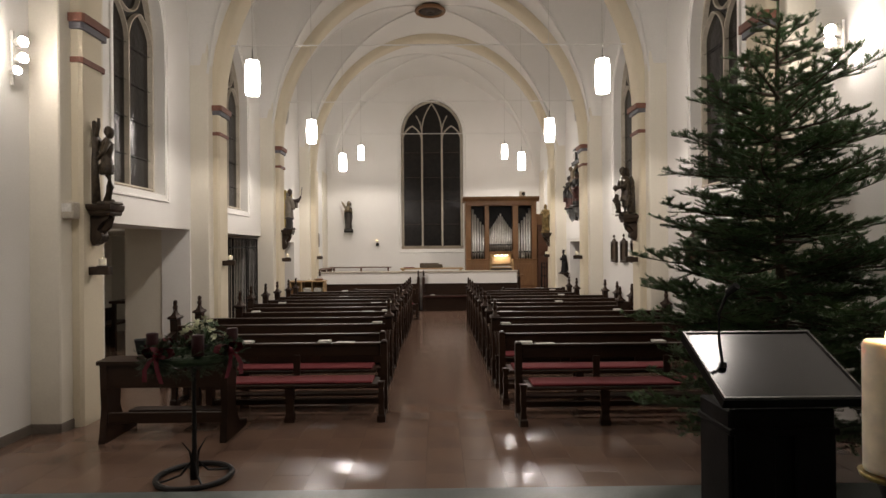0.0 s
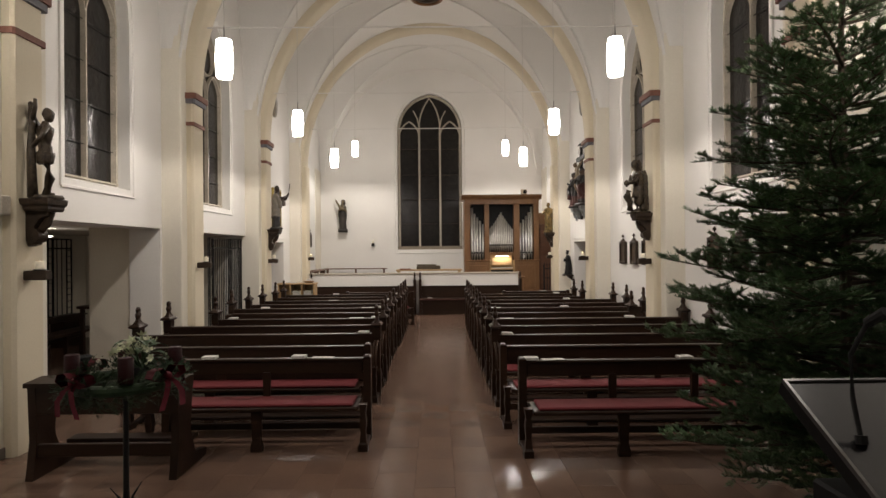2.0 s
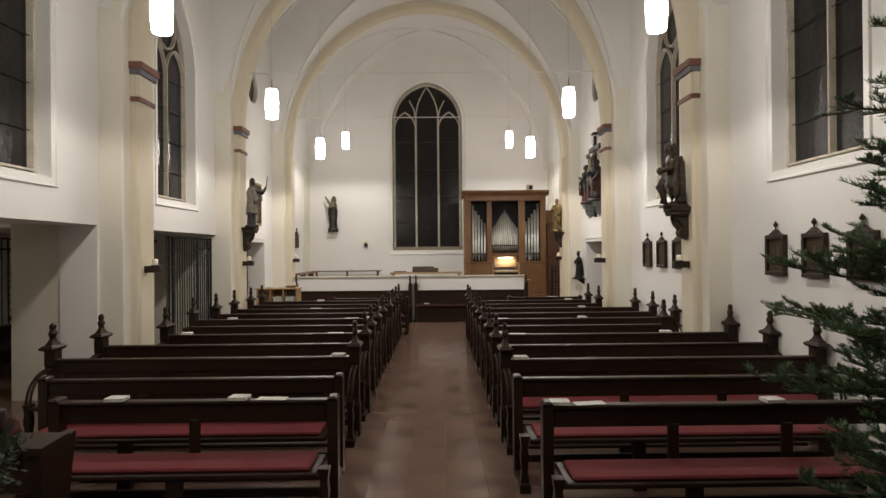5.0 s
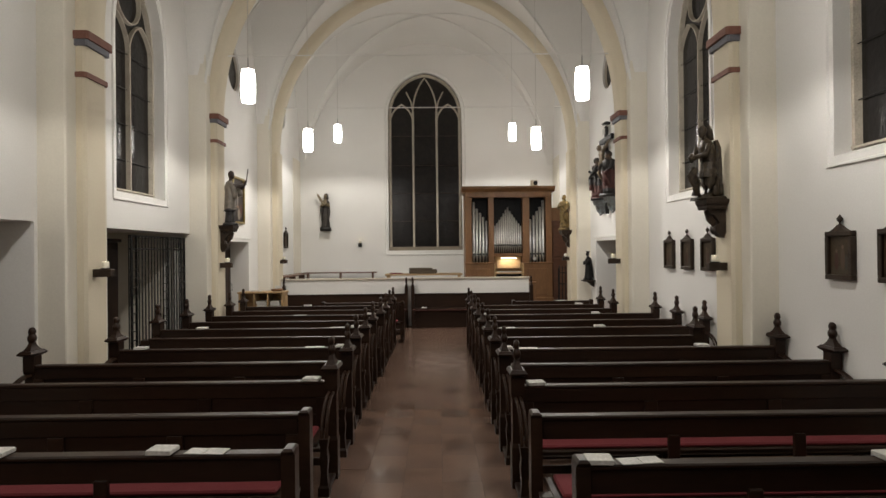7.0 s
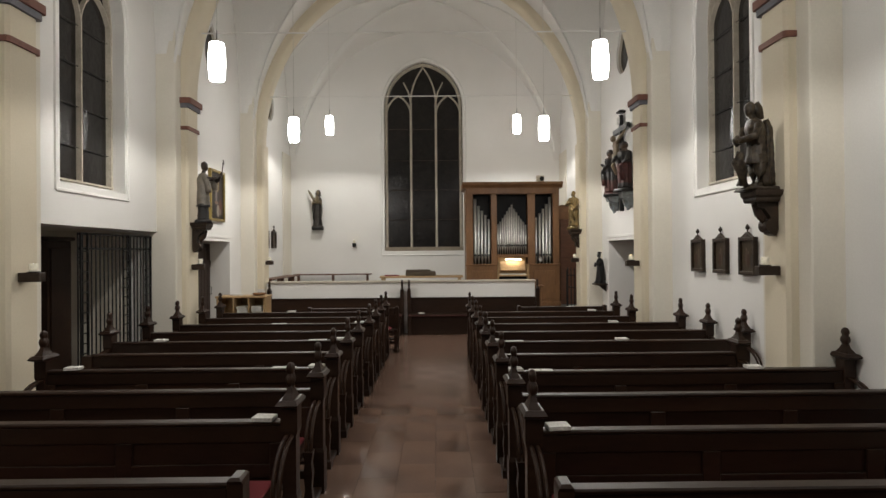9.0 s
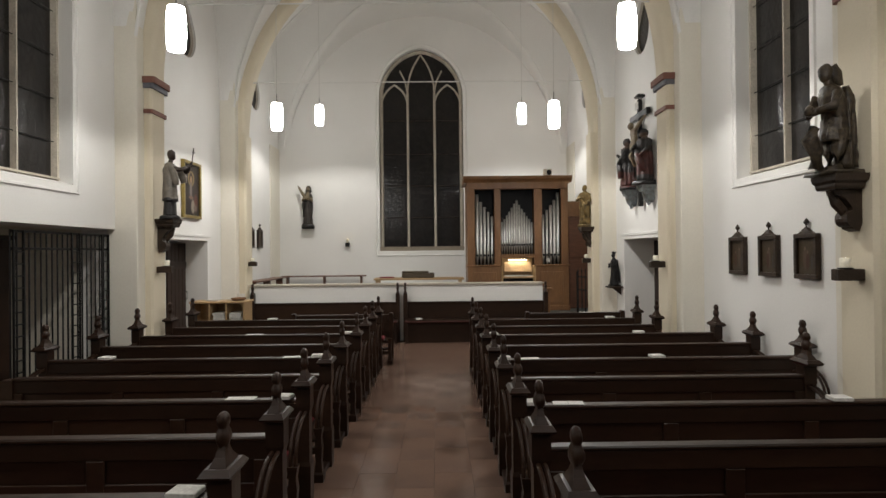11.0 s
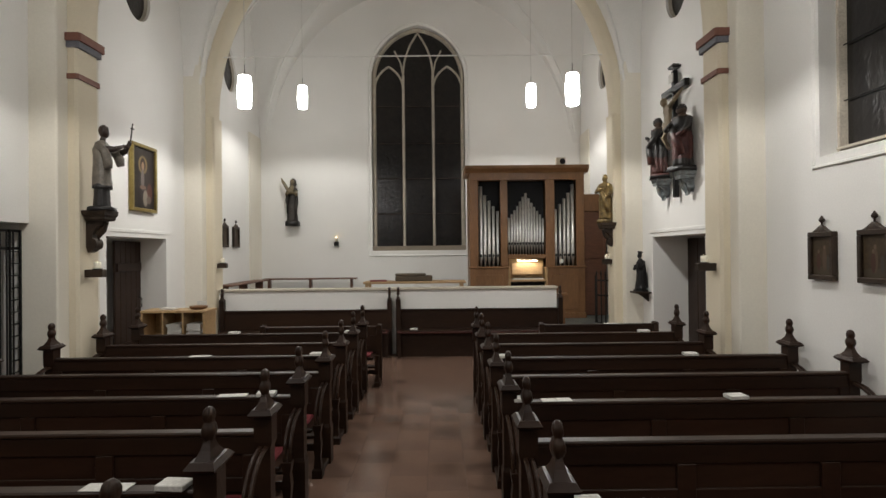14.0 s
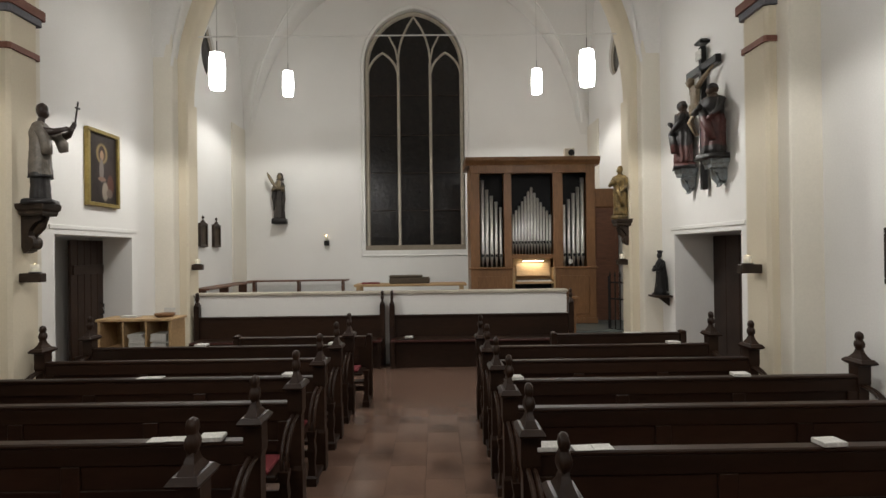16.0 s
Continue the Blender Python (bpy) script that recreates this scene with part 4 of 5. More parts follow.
def figure(name, m, mat, label, build):
    """A carved figure in one mesh; it looks along -y in its own space."""
    bm = bmesh.new()
    build(bm)
    for v in bm.verts:
        v.co += noise.noise_vector(v.co * 16) * .011 + noise.noise_vector(v.co * 45) * .005
    for f in bm.faces:
        f.smooth = True
    mats = mat if isinstance(mat, tuple) else (mat,)
    ob = part(name, bm, mats[0])
    for extra in mats[1:]:
        ob.data.materials.append(extra)
    ob.matrix_basis = m
    return tagged(ob, label, "statue")


def sebastian(bm):
    square_taper(bm, 0, 0, [(.15, .13, 0), (.13, .11, .035)])
    tube(bm, [(.02, .1, .02), (.05, .11, .4), (.03, .1, .66), (.07, .1, .86)], [.05, .042, .036, .026], 9)
    tube(bm, [(.04, .1, .68), (-.04, .1, .8), (-.05, .1, .88)], [.026, .02, .016], 7)
    for s, k in ((-1, .0), (1, .05)):
        tube(bm, [(s * .045, .0, .03), (s * .047, -.02 - k, .2), (s * .045, -.005, .38)], [.028, .035, .05], 10)
        tube(bm, [(s * .045, .01, .045), (s * .05, -.07, .04)], [.024, .018], 8)
    robe(bm, [(.085, .33), (.1, .38), (.08, .46), (.075, .5), (.1, .58), (.105, .63), (.05, .67), (.035, .70)], 1, 5, .05, .7)
    robe(bm, [(.09, .32), (.108, .38), (.1, .42)], 3, 11, .14, .75)
    limb(bm, [(.1, .02, .64), (.13, .06, .74), (.06, .1, .85)], [.03, .025, .02])
    limb(bm, [(-.1, .02, .63), (-.13, .07, .54), (-.06, .12, .46)], [.03, .025, .02])
    head(bm, (-.02, -.03, .75), .055)


def monk(bm):
    """A dark cassock under a wide grey surplice, one arm across, the other lifting a cross."""
    square_taper(bm, 0, 0, [(.17, .15, 0), (.165, .145, .035), (.13, .12, .05)])
    robe(bm, [(.112, .04), (.108, .15), (.105, .3)], 2, 11, .05, .9)
    n0 = len(bm.faces)
    robe(bm, [(.138, .25), (.132, .34), (.122, .46), (.118, .58), (.122, .66), (.118, .72), (.085, .77), (.045, .8)], 5, 15, .055, .88)
    # hanging sleeves
    tube(bm, [(-.11, -.0, .73), (-.13, -.06, .66), (-.125, -.09, .56), (-.12, -.1, .47)], [.05, .06, .06, .05], 14)
    tube(bm, [(.09, -.03, .73), (.1, -.15, .68), (.1, -.2, .6), (.1, -.21, .53)], [.05, .06, .066, .05], 14)
    n = len(bm.faces)
    tube(bm, [(0, .0, .77), (0, -.02, .85)], [.04, .034], 10)
    head(bm, (.0, -.035, .9), .064)
    limb(bm, [(-.12, -.06, .69), (-.1, -.16, .69), (-.02, -.27, .735)], [.042, .034, .02])
    tube(bm, [(-.02, -.27, .735), (.0, -.33, .74)], [.02, .008], 7)
    limb(bm, [(.1, -.17, .66), (.09, -.27, .7), (.06, -.33, .8)], [.046, .038, .024])
    tube(bm, [(.06, -.325, .76), (.06, -.37, 1.03)], .010, 6)
    tube(bm, [(.02, -.345, .96), (.1, -.375, .97)], .010, 6)
    dress(bm, n, 1)


def madonna(bm):
    """A slim veiled figure with a palm branch held to the shoulder."""
    square_taper(bm, 0, 0, [(.15, .11, 0), (.15, .11, .1), (.12, .1, .125)])
    robe(bm, [(.125, .11), (.108, .3), (.112, .5), (.108, .66), (.118, .78), (.105, .88), (.055, .95), (.04, .98)], 7, 11, .1, .75)
    tube(bm, [(.09, -.03, .84), (.115, -.06, .55), (.08, -.07, .18)], [.04, .035, .025], 8)
    tube(bm, [(-.09, -.04, .82), (-.115, -.06, .6), (-.1, -.06, .3)], [.04, .042, .025], 8)
    c = (.01, .0, 1.045)
    bmesh.ops.create_uvsphere(bm, u_segments=16, v_segments=12, radius=1, matrix=Matrix.LocRotScale((c[0], c[1] + .025, c[2]), None, (.07, .068, .09)))
    tube(bm, [(.01, .04, 1.09), (.01, .05, .98), (.01, .04, .85)], [.045, .085, .1], 10)
    n = len(bm.faces)
    head(bm, (.01, -.025, 1.04), .055, False, False)
    limb(bm, [(-.08, -.08, .82), (-.1, -.15, .74), (-.02, -.17, .8)], [.04, .036, .024])
    limb(bm, [(.09, -.06, .82), (.12, -.13, .72), (.1, -.16, .76)], [.04, .036, .024])
    tube(bm, [(-.0, -.17, .74), (-.1, -.15, .9), (-.19, -.13, 1.04), (-.235, -.12, 1.13)], [.018, .04, .036, .008], 8)
    tube(bm, [(.01, -.07, .95), (.0, -.1, .84), (.02, -.11, .74)], [.04, .055, .045], 8)
    dress(bm, n, 1)


def saint(bm):
    square_taper(bm, 0, 0, [(.13, .12, 0), (.12, .11, .06)])
    robe(bm, [(.12, .06), (.115, .25), (.12, .42), (.105, .56), (.12, .66), (.11, .71), (.05, .74), (.035, .77)], 4, 9, .12, .8)
    head(bm, (0, -.02, .81), .056)
    limb(bm, [(-.1, 0, .68), (-.14, -.1, .56), (-.03, -.14, .6)], [.042, .04, .024])
    limb(bm, [(.1, 0, .68), (.15, -.07, .54), (.08, -.13, .46)], [.042, .04, .024])
    tube(bm, [(-.1, -.05, .62), (.02, -.12, .45), (.1, -.1, .2)], [.04, .05, .04], 8)


def knight(bm):
    """A bowed figure in a short tunic and long cloak, a small one at the knee and a bundle behind."""
    square_taper(bm, 0, -.01, [(.17, .17, 0), (.16, .16, .03)])
    for s in (-.05, .06):
        tube(bm, [(s, .0, .03), (s, -.02, .18), (s, .0, .34)], [.052, .06, .07], 11)
        tube(bm, [(s, .0, .045), (s - .01, -.12, .035)], [.042, .022], 9)
    robe(bm, [(.125, .26), (.118, .33), (.1, .42), (.098, .46)], 3, 13, .12, 1.0)
    robe(bm, [(.1, .44), (.108, .54), (.112, .62), (.085, .68), (.04, .72)], 6, 9, .06, .95, lean=lambda z: (0, -.15 * (z - .44)))
    robe(bm, [(.085, .05), (.09, .25), (.085, .45), (.075, .62), (.03, .7)], 4, 7, .14, .8, centre=(.02, .1))
    tube(bm, [(0, -.04, .7), (0, -.075, .76)], [.04, .034], 9)
    head(bm, (.0, -.095, .8), .06)
    tube(bm, [(0, -.03, .86), (0, .0, .8), (0, .03, .7)], [.045, .06, .06], 10)
    limb(bm, [(-.11, -.07, .63), (-.13, -.12, .52), (-.05, -.22, .47)], [.046, .042, .028])
    limb(bm, [(.11, -.07, .63), (.13, -.12, .52), (.04, -.23, .49)], [.046, .042, .028])
    bmesh.ops.create_icosphere(bm, subdivisions=2, radius=.045, matrix=Matrix.Translation((-.01, -.25, .5)))
    tube(bm, [(-.01, -.2, .38), (-.03, -.22, .28), (-.02, -.17, .18), (-.03, -.17, .05)], [.045, .07, .06, .07], 10)
    bmesh.ops.create_icosphere(bm, subdivisions=2, radius=.062, matrix=Matrix.Translation((-.08, .13, .2)))
    bmesh.ops.create_icosphere(bm, subdivisions=2, radius=.07, matrix=Matrix.Translation((-.08, .12, .09)))


def dark_lady(bm):
    square_taper(bm, 0, 0, [(.1, .08, 0), (.095, .075, .03)])
    robe(bm, [(.105, .03), (.08, .12), (.068, .28), (.058, .38), (.068, .46), (.06, .5), (.028, .54)], 5, 7, .1, .8)
    head(bm, (0, -.015, .585), .04)
    lathe(bm, [(.03, .615), (.042, .655), (.028, .655), (.026, .63)], 8, (0, 0))
    limb(bm, [(.06, 0, .46), (.07, -.08, .37), (.0, -.1, .42)], [.028, .025, .018])
    limb(bm, [(-.06, 0, .46), (-.07, -.07, .36), (.0, -.1, .38)], [.028, .025, .018])
    tube(bm, [(.0, .05, .5), (.0, .075, .25), (.0, .09, .05)], [.03, .045, .04], 7)


def console(m, label, height=.4, mat=None, wide=.68, deep=.74):
    """A carved bracket on the pier; its own -y looks away from the wall."""
    c = thing("console", m @ Matrix.Diagonal((wide, deep, 1, 1)), label, "console", "statue consoles")
    mat = mat or DARKOAK
    part("shelf", square_taper(bmesh.new(), 0, -.17, [(.15, .14, -.11), (.17, .15, -.09), (.17, .15, -.07), (.2, .165, -.05), (.21, .17, -.02), (.21, .17, 0)]), mat, c)
    out = [(0, -.11), (-.26, -.11), (-.25, -.15), (-.17, -.17), (-.1, -.24), (-.09, -.3), (-.12, -.33), (-.1, -height), (-.03, -height - .02), (0, -height + .04)]
    part("bracket", prism(bmesh.new(), out, "x", -.085, .085), mat, c)
    part("scroll", rod(bmesh.new(), (-.1, -.105, -height + .075), (.1, -.105, -height + .075), .06, seg=16), mat, c)
    part("leaf", tube(bmesh.new(), [(0, -.27, -.12), (0, -.22, -.2), (0, -.14, -.27), (0, -.15, -.33)], [.03, .05, .045, .03], 8), mat, c)
    return c


STAT_DARK = material("dark_carved_statue", (0.06, 0.044, 0.027), 0.36, second=(0.01, 0.007, 0.005), scale=22, grain=60, bump=.5, amount=1.0, spec=.28)
STAT_BROWN = material("brown_carved_statue", (0.07, 0.052, 0.035), 0.42, second=(0.02, 0.015, 0.010), scale=18, grain=60, bump=.5, amount=1.0, spec=.3)
STAT_BLACK = material("black_statue", (0.009, 0.008, 0.008), 0.4, spec=.25, scale=10, grain=50, bump=.2)
STAT_GOLD = material("gilded_statue", (0.30, 0.21, 0.085), 0.32, metal=.6, second=(0.03, 0.022, 0.014), scale=12, grain=50, bump=.3, amount=.9)
STAT_MONK = layered("monk_paint", [(0, (.02, .018, .018)), (.34, (.16, .138, .112))])
STAT_MAD = layered("madonna_paint", [(0, (.02, .018, .016)), (.17, (.042, .034, .028)), (.6, (.03, .024, .02)), (.95, (.036, .026, .02))])
STAT_RED = layered("mourner_paint", [(0, (.02, .02, .02)), (.1, (.07, .020, .015)), (.36, (.022, .019, .018)), (.75, (.08, .05, .034)), (.85, (.03, .022, .018))])
STAT_RED2 = layered("apostle_paint", [(0, (.02, .017, .016)), (.2, (.075, .019, .015)), (.55, (.018, .015, .013)), (.76, (.08, .048, .03)), (.86, (.018, .012, .01))])
STAT_ARM = material("dark_painted_skin", (0.03, 0.018, 0.013), 0.4, second=(0.014, 0.009, 0.007), scale=14, grain=50, bump=.2)
STAT_SLEEVE = material("old_gold_paint", (0.17, 0.135, 0.075), 0.4, second=(0.11, 0.08, 0.05), scale=14, grain=50, bump=.25)
STAT_FLESH = material("painted_flesh", (0.24, 0.185, 0.12), 0.5, second=(0.12, 0.085, 0.05), scale=9, grain=50, bump=.25, amount=.9)
CONSOLE_PAINT = material("blue_grey_console", (0.22, 0.25, 0.27), 0.6, second=(0.1, 0.09, 0.07), scale=9, grain=50, bump=.2, amount=.9)

# on the piers: turn -90 looks to -x, 90 to +x
console(pose(-SPAN, 6.1, 2.24, 0, 0, 90), "dark carved wooden console with a scroll on the pier")
figure("martyr_statue", pose(-SPAN + .14, 6.1, 2.24, 0, 0, 140) @ Matrix.Diagonal((.88, .88, 1, 1)), STAT_BROWN, "dark wooden statue tied to a tree trunk, on a console", sebastian)
console(pose(-SPAN, 13.66, 2.25, 0, 0, 90), "dark carved wooden console with gilt edge on the pier", .44)
figure("monk_statue", pose(-SPAN + .16, 13.64, 2.25, 0, 0, 110) @ Matrix.Diagonal((.9, .82, .97, 1)), (STAT_MONK, STAT_ARM), "painted wooden statue in a grey robe raising a cross", monk)
console(pose(SPAN, 9.87, 2.30, 0, 0, -90), "dark carved wooden console with a scroll on the pier")
figure("carved_statue", pose(SPAN - .16, 9.87, 2.30, 0, 0, -82) @ Matrix.Diagonal((.84, .8, .94, 1)), STAT_DARK, "dark carved wooden statue group on a pier console", knight)
console(pose(SPAN, 17.35, 2.24, 0, 0, -90), "dark carved wooden console on the pier by the organ")
figure("gilded_statue", pose(SPAN - .15, 17.35, 2.24, 0, 0, -40) @ Matrix.Diagonal((.88, .88, .95, 1)), STAT_GOLD, "gilded robed wooden statue on a dark console", saint)
figure("madonna_statue", pose(-3.05, BACK - .11, 2.42), (STAT_MAD, STAT_SLEEVE), "painted statue of a robed woman, one arm raised, on the wall", madonna)
sh = thing("small_shelf", pose(WALL, 16.8, 1.05), "thin dark wooden wall shelf under a small statue", "shelf")
part("board", boxes((-.26, 0, -.15, .15, 0, .03), bevel=.004), DARKOAK, sh)
part("bracket", prism(bmesh.new(), [(0, 0), (-.18, 0), (0, -.14)], "y", -.015, .015), DARKOAK, sh)
figure("crowned_statue", pose(WALL - .13, 16.8, 1.08, 0, 0, -75), STAT_BLACK, "small black statue of a crowned figure on a shelf", dark_lady)

# crucifixion group
cr = thing("wall_crucifix", pose(WALL, 15.46, 0), "tall dark wooden cross on the wall above the door", "crucifix")
part("upright_beam", boxes((-.1, -.03, -.038, .038, 2.5, 4.3), bevel=.006), STAT_BLACK, cr)
part("cross_beam", boxes((-.1, -.03, -.42, .42, 3.98, 4.08), bevel=.006), STAT_BLACK, cr)
part("beam_cap", square_taper(bmesh.new(), -.065, 0, [(.06, .07, 4.33), (.07, .085, 4.36), (.04, .05, 4.39)]), STAT_BLACK, cr)
part("title_board", boxes((-.125, -.11, -.07, .07, 4.13, 4.25)), PAPER, cr)


def corpus(bm):
    for s in (-1, 1):
        limb(bm, [(s * .07, .0, .62), (s * .2, .03, .72), (s * .36, .06, .8)], [.032, .026, .018])
        tube(bm, [(s * .035, .0, .36), (s * .03, -.06, .2), (s * .01, .02, .03)], [.045, .034, .022], 9)
    robe(bm, [(.075, .33), (.07, .44), (.085, .56), (.075, .63), (.035, .66)], 2, 5, .05, .65)
    robe(bm, [(.08, .3), (.09, .36), (.085, .41)], 4, 11, .18, .75)
    head(bm, (-.03, -.05, .70), .052)


figure("corpus_figure", pose(WALL - .17, 15.46, 3.15, 0, 0, -90), STAT_FLESH, "painted carved figure hanging on the cross", corpus)
for y, mt, nm in ((15.04, STAT_RED2, "apostle_statue"), (15.88, STAT_RED, "mourner_statue")):
    console(pose(WALL, y, 2.82, 0, 0, -90), "blue-grey painted stone console under a mourning figure", .27, CONSOLE_PAINT, .56, .66)
    figure(nm, pose(WALL - .14, y, 2.82, 0, 0, -70 if y < 15.4 else -110) @ Matrix.Diagonal((1.2, 1.18, 1.02, 1)), mt, "painted wooden mourning figure in red and dark cloak", saint)

# ---- pictures ----
GILT = material("gilt_frame", (0.33, 0.25, 0.08), 0.32, metal=.6, second=(0.14, 0.095, 0.03), scale=7, grain=50, bump=.15)


def canvas(name, ground, spots):
    """A dim old painting: soft patches of paint on a dark ground, in the picture's own metres."""
    mat = material(name, ground, 0.4, second=tuple(c * .5 for c in ground), scale=5, grain=30, bump=.05, spec=.15)
    nt = mat.node_tree
    n, link = nt.nodes, nt.links.new
    b = n["Principled BSDF"]
    last = b.inputs["Base Color"].links[0].from_socket
    tc = next(x for x in n if x.bl_idname == "ShaderNodeTexCoord")
    for (cy, cz, ry, rz), col in spots:
        mp = n.new("ShaderNodeMapping")
        mp.inputs["Location"].default_value = (0, -cy / ry, -cz / rz)
        mp.inputs["Scale"].default_value = (0, 1 / ry, 1 / rz)
        link(tc.outputs["Object"], mp.inputs["Vector"])
        ln = n.new("ShaderNodeVectorMath")
        ln.operation = "LENGTH"
        link(mp.outputs["Vector"], ln.inputs[0])
        r = n.new("ShaderNodeMapRange")
        r.inputs["From Min"].default_value, r.inputs["From Max"].default_value = 1.12, 0.82
        link(ln.outputs["Value"], r.inputs["Value"])
        mx = n.new("ShaderNodeMix")
        mx.data_type = "RGBA"
        mx.inputs["B"].default_value = (*col, 1)
        link(r.outputs["Result"], mx.inputs["Factor"])
        link(last, mx.inputs["A"])
        last = mx.outputs["Result"]
    link(last, b.inputs["Base Color"])
    return mat


def framed(name, m, w, h, border, depth, fmat, cmat, label, group=""):
    """A framed picture whose face looks along -x from the wall plane x = 0."""
    p = thing(name, m, label, "picture", group)
    for a, b, c, d in ((-w / 2, w / 2, 0, border), (-w / 2, w / 2, h - border, h), (-w / 2, -w / 2 + border, border, h - border), (w / 2 - border, w / 2, border, h - border)):
        part("frame_side", boxes((-depth, 0, a, b, c, d), bevel=.006), fmat, p)
    bm = boxes((-depth * .5, -depth * .3, -w / 2 + border * .8, w / 2 - border * .8, -h / 2 + border * .8, h / 2 - border * .8))
    cv = part("canvas", bm, cmat, p)
    cv.location = (0, 0, h / 2)
    return p


PORTRAIT = canvas("dim_portrait", (0.026, 0.02, 0.017), [((-.08, -.12, .2, .3), (.034, .026, .024)), ((.02, .19, .125, .125), (.24, .18, .08)), ((.02, .185, .10, .10), (.12, .085, .045)), ((.02, .2, .07, .1), (.035, .022, .018)), ((.02, .17, .042, .065), (.26, .17, .11)), ((.03, -.02, .05, .15), (.15, .13, .12)), ((.02, -.13, .09, .03), (.17, .11, .08)), ((-.17, -.2, .08, .14), (.09, .04, .03)), ((-.05, -.28, .07, .12), (.23, .20, .16)), ((-.15, -.3, .07, .06), (.13, .10, .08))])
framed("oil_painting", pose(-WALL, 15.62, 2.38, 0, 0, 180), .72, .96, .048, .06, GILT, PORTRAIT, "dark old portrait painting in a gilt frame")
STATIONS = [canvas(f"station_{k}", (0.06, 0.043, 0.026), [((0, -.13, .14, .04), (.06, .048, .033)), ((-.03 + .03 * k, -.03, .03, .10), (.085, .06, .042)), ((-.03 + .03 * k, .075, .016, .02), (.12, .085, .06)), ((.05 - .03 * k, -.05, .026, .085), (.06, .03, .022)), ((.05 - .03 * k, .04, .014, .018), (.11, .08, .055)), ((-.075, -.06, .02, .07), (.05, .045, .04))]) for k in range(3)]


def station(side, y, z, k):
    p = framed("station_picture", pose(side * WALL, y, z, 0, 0, 0 if side > 0 else 180), .345, .43, .045, .055, DARKOAK, STATIONS[k % 3], "small dark devotional picture in a carved wooden frame", "stations on the walls")
    part("frame_foot", square_taper(bmesh.new(), -.028, 0, [(.022, .11, .43), (.022, .06, .452), (.018, .03, .475), (.01, .012, .49)]), DARKOAK, p)
    part("frame_finial", lathe(bmesh.new(), [(.008, .485), (.008, .51), (.024, .525), (.026, .54), (.004, .575)], 8, (-.028, 0)), DARKOAK, p)


for k, y in enumerate((12.33, 11.69, 11.05, 8.5, 7.86, 7.22)):
    station(1, y, 1.47, k)
for k, y in enumerate((18.85, 19.5)):
    station(-1, y, 1.9, k)

# ---- candle sconces ----


def flame(bm, c, s=1.0):
    return lathe(bm, [(.001, c[2]), (.006 * s, c[2] + .008 * s), (.005 * s, c[2] + .018 * s), (.001, c[2] + .034 * s)], 8, (c[0], c[1]))


def sconce(m, label="dark wooden wall bracket holding a lit candle"):
    b = thing("candle_sconce", m, label, "sconce", "candle sconces")
    part("bracket", boxes((-.045, .045, -.2, 0, 0, .085), bevel=.006), DARKOAK, b)
    part("drip_plate", lathe(bmesh.new(), [(.05, .086), (.056, .092), (.05, .095)], 16, (0, -.12)), IRON, b)
    c = part("candle", lathe(bmesh.new(), [(.036, .095), (.037, .1), (.036, .165), (.03, .168)], 16, (0, -.12)), WAX, b)
    part("flame", flame(bmesh.new(), (0, -.12, .162), .36), FLAME, c)
    return b


for y in ARCHES:
    for s in (-1, 1):
        sconce(pose(s * SPAN, y - .05, 1.52, 0, 0, -s * 90))
ws = thing("candle_sconce", pose(-2.03, BACK, 1.93), "small black iron bracket with a candle on the end wall", "sconce", "candle sconces")
part("bracket", boxes((-.05, .05, -.1, 0, 0, .11), bevel=.008), IRON, ws)
part("candle", lathe(bmesh.new(), [(.03, .11), (.03, .2), (.02, .205)], 14, (0, -.06)), WAX, ws)
part("flame", flame(bmesh.new(), (0, -.06, .205), .8), FLAME, ws)

spb = thing("wall_speaker", pose(-3.55, 5.84, 2.08, 0, 0, 0), "small grey wall box fixed to the pier", "box")
part("housing", boxes((-.1, .1, -.1, 0.02, 0, .17), bevel=.012), TRACERY, spb)
part("front_grille", boxes((-.07, .085, -.106, -.098, .07, .15)), PAPER, spb)

# ---- pendant lamps ----


def pendant(x, y, z, share=1.0):
    root = thing("pendant_lamp", pose(x, y, z), "barrel-shaped white glass pendant lamp, lit, on a thin cord", "pendant lamp", "pendant lamps")
    part("shade", lathe(bmesh.new(), [(.05, .012), (.084, 0), (.092, .02), (.101, .15), (.102, .25), (.095, .38), (.085, .455), (.03, .46)], 28), GLOW, root, "glowing white glass shade")
    part("cap", lathe(bmesh.new(), [(.018, .46), (.012, .475), (.006, .485), (.005, .62)], 12), IRON, root)
    v = min(abs(y - (a + BAY / 2)) for a in (ARCHES[0] - 3 * BAY, ARCHES[0] - 2 * BAY, ARCHES[0] - BAY, *ARCHES))
    top = vault_height(x, v, BAY / 2)
    part("cord", rod(bmesh.new(), (0, 0, .6), (0, 0, top - z + .03), .005, seg=6), PAPER, root)
    la = bpy.data.lights.new("pendant_light", "SPOT")
    la.energy, la.color, la.spot_size, la.spot_blend, la.shadow_soft_size = LAMP_WATT * share, LAMP_COLOUR, radians(156), 0.3, 0.07
    lo = new("pendant_light", la)
    lo.location = (x, y, z - 0.03)
    return root


for y, z, share in ((7.94, 3.86, 0.8), (11.73, 3.9, 1.05), (15.64, 3.87, 1.18)):
    for s in (-1, 1):
        pendant(s * 2.37, y, z, share)
for s in (-1, 1):
    pendant(s * 2.33, 19.15, 4.71, 1.3)
    # dimmer unseen pair, added to light the chancel
    pendant(s * 2.37, 3.35, 3.9, 0.42)


